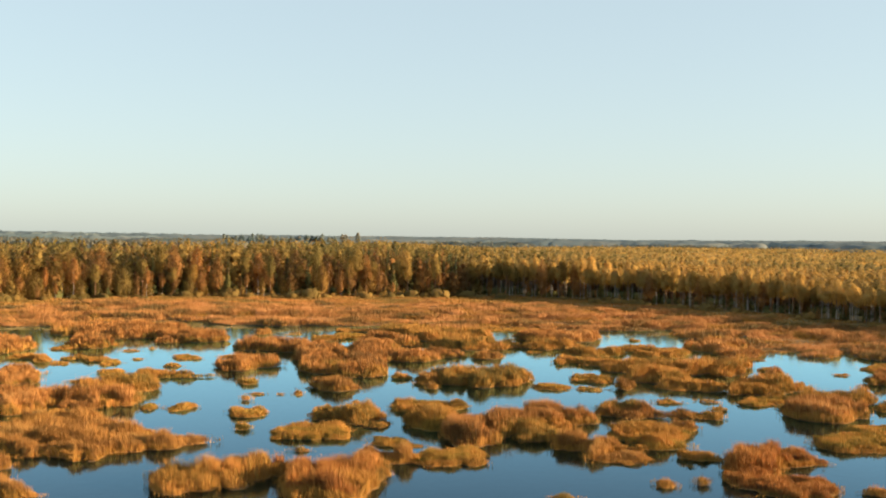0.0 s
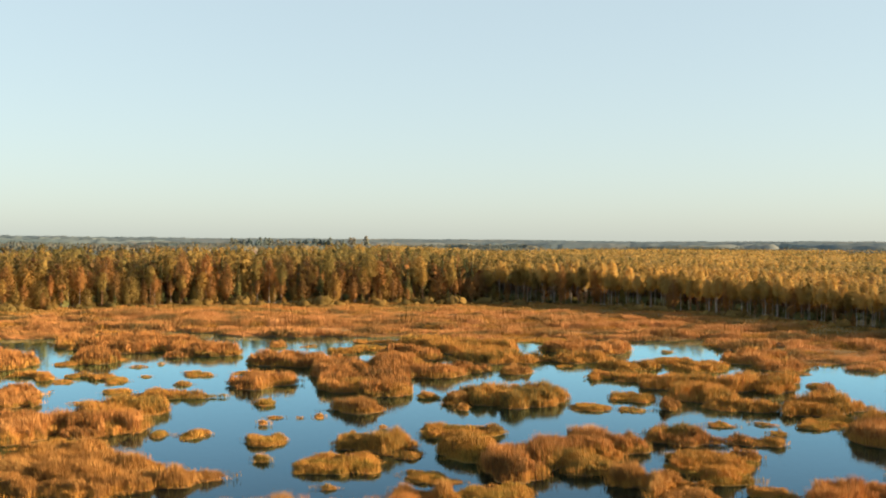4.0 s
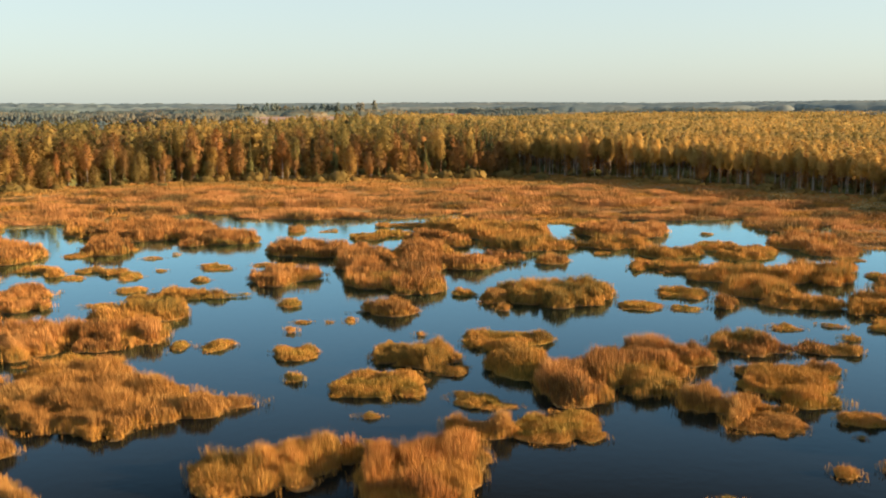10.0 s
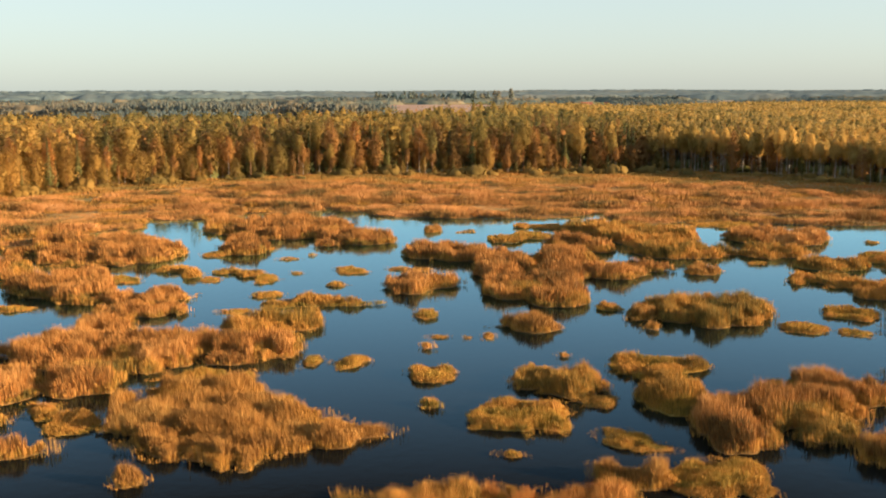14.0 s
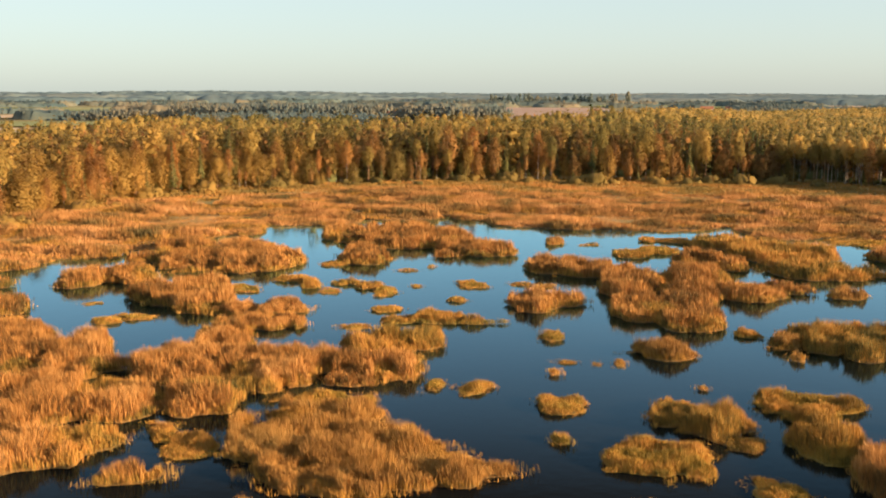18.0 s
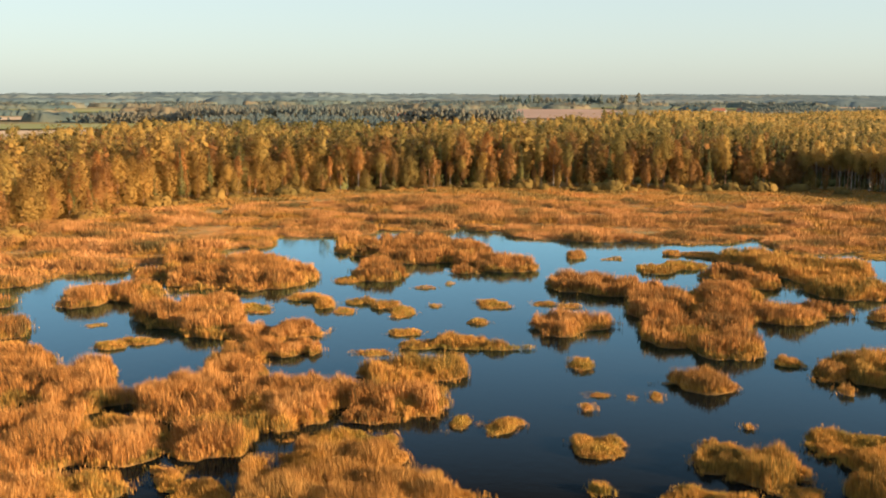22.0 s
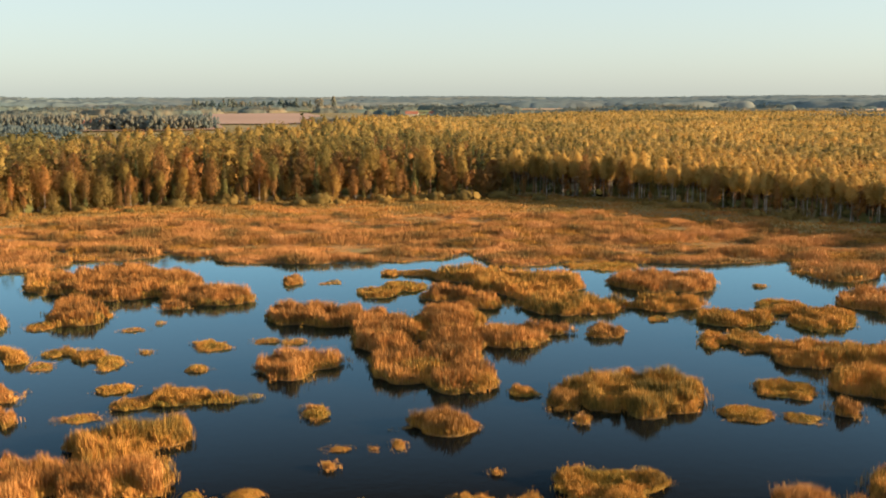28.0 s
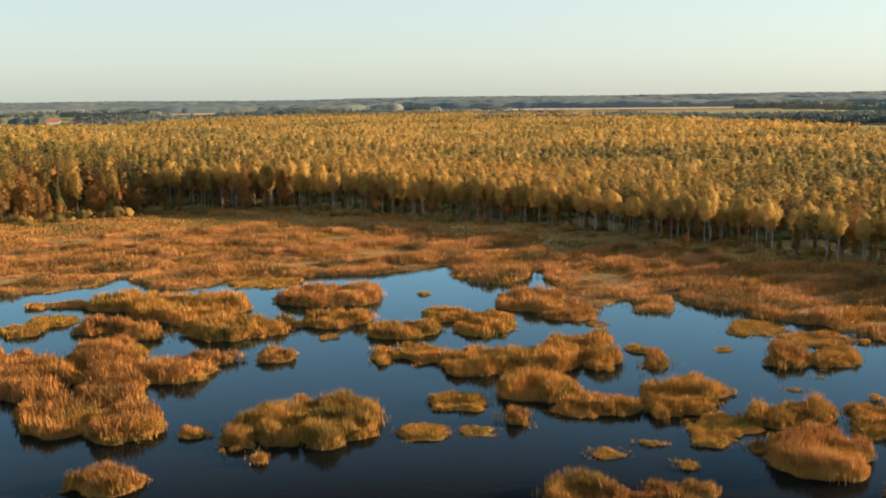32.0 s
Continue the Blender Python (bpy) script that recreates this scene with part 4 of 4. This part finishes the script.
forest = tagged(new("forest"), "mixed autumn forest of pine, birch and alder", "forest", kind="structure")
for size, table, inner, outer in ((20, NEAR, 5, 80), (40, WIDE, 80, 1300)):
    for i, j in itertools.product(range(-40, 75), range(-4, 76)):
        x, y = i * size + size / 2, j * size + size / 2
        if not -58 < math.degrees(math.atan2(x, y + 20)) < 76:
            continue
        pe = float(past_edge(np.array(x), np.array(y)))
        snap = float(past_edge(np.array(math.floor(x / 40) * 40 + 20.0), np.array(math.floor(y / 40) * 40 + 20.0)))
        if pe < inner + (size * 0.3 if size == 20 else 0) or (size == 20 and snap >= outer) or (size == 40 and (snap < inner or pe > outer)):
            continue
        if not woods(x, y):
            continue
        side = "w" if x < -60 else "m" if x < 60 else "e"
        if size == 40 and pe > 270:
            table = OUTER
        elif size == 40:
            table = WIDE
        ob = part("forest_patch", table[side][rng.integers(0, 3)], forest, kind="stuff")
        ob.matrix_basis = pose(x, y, float(ground_z(np.array(x), np.array(y))) - 0.2, 0, 0, int(rng.integers(0, 4)) * 90) @ Matrix.Diagonal((1, 1, growth(x), 1))

# ---- far country: fields, woodlots and the wooded horizon ----
def field_patch(name, x, y, w, d, rot, mat, label):
    n = 12
    u, v = np.meshgrid(np.linspace(-1, 1, n), np.linspace(-1, 1, n), indexing="ij")
    wob = 1 + 0.15 * (vnoise(u * 40, v * 40, 20, int(abs(x)) % 9) - 0.5)
    c, s = math.cos(radians(rot)), math.sin(radians(rot))
    px, py = x + (u * w * c - v * d * s) * wob, y + (u * w * s + v * d * c) * wob
    ids = np.arange(n * n).reshape(n, n)
    q = np.stack([ids[:-1, :-1], ids[1:, :-1], ids[1:, 1:], ids[:-1, 1:]], -1).reshape(-1, 4)
    z = ground_z(px, py) + 1.2
    tagged(new(name, mesh_from(name, np.stack([px.ravel(), py.ravel(), z.ravel()], 1), q, [mat], smooth=True)), label, "field", kind="structure")


field_patch("stubble_field", -384, 638, 110, 95, 31, FIELD, "pale stubble field beyond the forest")
field_patch("green_field", -430, 820, 90, 60, 25, GREEN, "green meadow beyond the forest")
field_patch("ploughed_field", -140, 1075, 62, 105, 7, PLOUGH, "pinkish ploughed field behind the woods")
field_patch("ploughed_field", -62, 1400, 95, 250, 3, PLOUGH, "pinkish ploughed field behind the woods")
field_patch("stubble_field", -595, 1030, 70, 60, 30, FIELD, "pale stubble field beyond the forest")
field_patch("stubble_field", -190, 1090, 60, 60, 8, FIELD, "pale stubble field beyond the forest")
field_patch("green_field", 300, 1600, 110, 130, -8, GREEN, "green meadow beyond the forest")
field_patch("stubble_field", 430, 1980, 170, 100, -12, FIELD, "pale stubble field beyond the forest")
field_patch("stubble_field", 1150, 1600, 260, 90, -36, FIELD, "pale stubble field beyond the forest")
field_patch("green_field", -760, 1350, 260, 120, 30, GREEN, "green meadow beyond the forest")
field_patch("stubble_field", -420, 1380, 150, 70, 16, FIELD, "pale stubble field beyond the forest")
field_patch("green_field", 150, 1850, 140, 120, -3, GREEN, "green meadow beyond the forest")
field_patch("stubble_field", 760, 1780, 120, 80, -22, FIELD, "pale stubble field beyond the forest")
field_patch("green_field", 1050, 1150, 200, 70, -42, GREEN, "green meadow beyond the forest")


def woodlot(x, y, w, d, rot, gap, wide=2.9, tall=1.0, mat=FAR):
    """A distant wood: leafy masses of many sizes, up to the crowns' tops."""
    k = int(4 * w * d / gap ** 2)
    u, v = (rng.random(k) * 2 - 1), (rng.random(k) * 2 - 1)
    ok = u * u + v * v < 0.6 + 0.5 * rng.random(k)
    u, v = u[ok] * w, v[ok] * d
    k = len(u)
    c, s = math.cos(radians(rot)), math.sin(radians(rot))
    px, py = x + u * c - v * s, y + u * s + v * c
    level = rng.random(k)
    size = wide * (0.42 + 0.4 * rng.random(k)) * (1.1 - 0.4 * level)
    high = tall * (1.4 + 1.3 * rng.random(k))
    mid = np.stack([px, py, ground_z(px, py) + tall * (2.0 + (7.5 + 3.5 * vnoise(px, py, 30, 5)) * level)], 1)
    fv, ff = OCT_V, OCT_F
    v = fv[None] * (0.7 + 0.5 * rng.random((k, len(fv), 1))) * np.stack([size, size, high], 1)[:, None] + mid[:, None]
    f = ff[None] + len(fv) * np.arange(k)[:, None, None]
    # upward normals level lit and shaded sides, as haze would
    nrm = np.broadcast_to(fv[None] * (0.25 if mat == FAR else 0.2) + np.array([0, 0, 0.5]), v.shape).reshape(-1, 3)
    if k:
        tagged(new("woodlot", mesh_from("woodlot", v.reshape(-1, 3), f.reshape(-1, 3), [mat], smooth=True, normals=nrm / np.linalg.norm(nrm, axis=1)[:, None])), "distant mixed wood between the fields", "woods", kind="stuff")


def wood_canopy(x, y, w, d, rot, step, tall, mat):
    """A wood a mile and more away, as one closed canopy with an uneven top and ragged rim."""
    u, v = np.meshgrid(np.arange(-w - 2 * step, w + 2 * step, step), np.arange(-d - 2 * step, d + 2 * step, step), indexing="ij")
    u, v = u + rng.normal(0, 0.25 * step, u.shape), v + rng.normal(0, 0.25 * step, u.shape)
    c, s = math.cos(radians(rot)), math.sin(radians(rot))
    px, py = x + u * c - v * s, y + u * s + v * c
    inside = 1 - np.abs(u / w) ** 2.5 - np.abs(v / d) ** 2.5 + 0.7 * (vnoise(px, py, 6 * step, 3) - 0.5)
    top = tall * (9.5 + 3 * vnoise(px, py, 9 * step, 5) + 5.5 * (vnoise(px, py, 1.5 * step, 7) - 0.5))
    z = ground_z(px, py) - 1 + top * np.clip(inside * (12 if step < 6 else 4), 0, 1) ** 0.5
    ids = np.arange(u.size).reshape(u.shape)
    q = np.stack([ids[:-1, :-1], ids[1:, :-1], ids[1:, 1:], ids[:-1, 1:]], -1).reshape(-1, 4)
    q = q[inside.ravel()[q].max(1) > 0]
    if len(q):
        used, inv = np.unique(q.ravel(), return_inverse=True)
        me = mesh_from("woodlot", np.stack([px.ravel(), py.ravel(), z.ravel()], 1)[used], inv.reshape(-1, 4), [mat], smooth=True)
        tagged(new("woodlot", me), "distant mixed wood between the fields", "woods", kind="stuff")


FIELDS = [(-384, 638, 130), (-393, 843, 120), (-140, 1075, 100), (-110, 1240, 110), (-70, 1390, 120), (-40, 1560, 110), (-25, 1050, 60), (-60, 930, 60), (-595, 1030, 70), (-190, 1090, 60), (300, 1600, 110), (430, 1980, 140), (1150, 1600, 170), (1050, 1150, 130), (-760, 1350, 150), (-420, 1380, 90), (150, 1850, 110), (760, 1780, 90)]
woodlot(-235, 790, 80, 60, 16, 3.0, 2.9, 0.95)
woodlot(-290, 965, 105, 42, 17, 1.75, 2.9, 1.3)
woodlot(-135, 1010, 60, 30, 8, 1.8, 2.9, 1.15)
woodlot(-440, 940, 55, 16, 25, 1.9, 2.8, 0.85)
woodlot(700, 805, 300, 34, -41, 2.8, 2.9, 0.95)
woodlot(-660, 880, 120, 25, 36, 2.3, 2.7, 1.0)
for k in range(230):
    az = radians(-44 + 100 * rng.random() ** 1.15)
    r = 980 + 1150 * rng.random() ** 0.8
    x, y = math.sin(az) * r, math.cos(az) * r
    if woods(x, y) or woods(x * 0.93, y * 0.93) or any(math.hypot(x - p, y - q) < c + 30 for p, q, c in FIELDS):
        continue
    w, d, rot, tall = 25 + 80 * rng.random() ** 1.5, 8 + 16 * rng.random(), -math.degrees(az) + rng.normal(0, 12), 0.6 + 0.5 * rng.random()
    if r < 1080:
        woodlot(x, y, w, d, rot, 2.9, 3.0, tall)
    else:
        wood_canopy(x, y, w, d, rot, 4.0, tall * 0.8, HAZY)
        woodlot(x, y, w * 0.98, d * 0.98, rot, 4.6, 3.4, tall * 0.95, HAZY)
# wooded horizon belt, with the distance haze put into its colour
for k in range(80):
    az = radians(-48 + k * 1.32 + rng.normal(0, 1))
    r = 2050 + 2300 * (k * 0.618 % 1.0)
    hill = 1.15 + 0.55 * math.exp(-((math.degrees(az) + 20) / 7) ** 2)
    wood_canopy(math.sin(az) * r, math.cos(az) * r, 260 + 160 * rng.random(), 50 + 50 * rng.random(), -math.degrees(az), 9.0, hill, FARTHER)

# row of tall trees and one lone tree on the skyline
def skyline_tree(x, y, height, wide):
    p, out, boughs = crown_points("oval", 150, 0.12 * height, height, wide, 20)
    top = tagged(new("skyline_tree"), "tall dark tree standing out on the horizon", "tree", "trees on the skyline")
    part("trunk", mesh_from("trunk", *tube([(0, 0, 0), (0.1, 0, height * 0.5), (0, 0, height * 0.9)], [0.5, 0.35, 0.1], 6), [BARK], smooth=True), top)
    # crown wears the wood colour with haze mixed in
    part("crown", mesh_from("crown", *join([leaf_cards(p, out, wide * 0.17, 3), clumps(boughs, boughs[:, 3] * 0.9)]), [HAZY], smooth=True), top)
    top.location = (x, y, float(ground_z(np.array(float(x)), np.array(float(y)))) - 0.2)


skyline_tree(66, 2000, 27, 6.5)
for k in range(30):
    skyline_tree(-190 + k * 8.0 + rng.normal(0, 2), 1990 + rng.normal(0, 15), 16 + 8 * rng.random(), 4.6 + 1.6 * rng.random())


def barn(x, y, length, width, wall_h, rot):
    top = tagged(new("farm_building"), "small white farm building with a red roof among fields", "building")
    top.matrix_basis = pose(x, y, float(ground_z(np.array(float(x)), np.array(float(y)))) - 0.3 + 1.2, 0, 0, rot)
    a, b, h, r = length / 2, width / 2, wall_h, wall_h + width * 0.4
    walls = [(-a, -b, 0), (a, -b, 0), (a, b, 0), (-a, b, 0), (-a, -b, h), (a, -b, h), (a, b, h), (-a, b, h)]
    part("wall", mesh_from("wall", walls, [(0, 1, 5, 4), (1, 2, 6, 5), (2, 3, 7, 6), (3, 0, 4, 7)], [PLASTER]), top)
    o = 0.5
    roof = [(-a - o, -b - o, h - 0.2), (a + o, -b - o, h - 0.2), (a + o, b + o, h - 0.2), (-a - o, b + o, h - 0.2), (-a - o, 0, r), (a + o, 0, r)]
    part("roof", mesh_from("roof", roof, [(0, 1, 5, 4), (2, 3, 4, 5), (3, 0, 4, 4), (1, 2, 5, 5)][:2] + [(0, 3, 2, 1)], [ROOF]), top)


barn(-200, 1065, 18, 9, 3.5, 5)
barn(150, 1420, 16, 9, 3.5, -8)
barn(182, 1440, 12, 8, 3.2, -20)
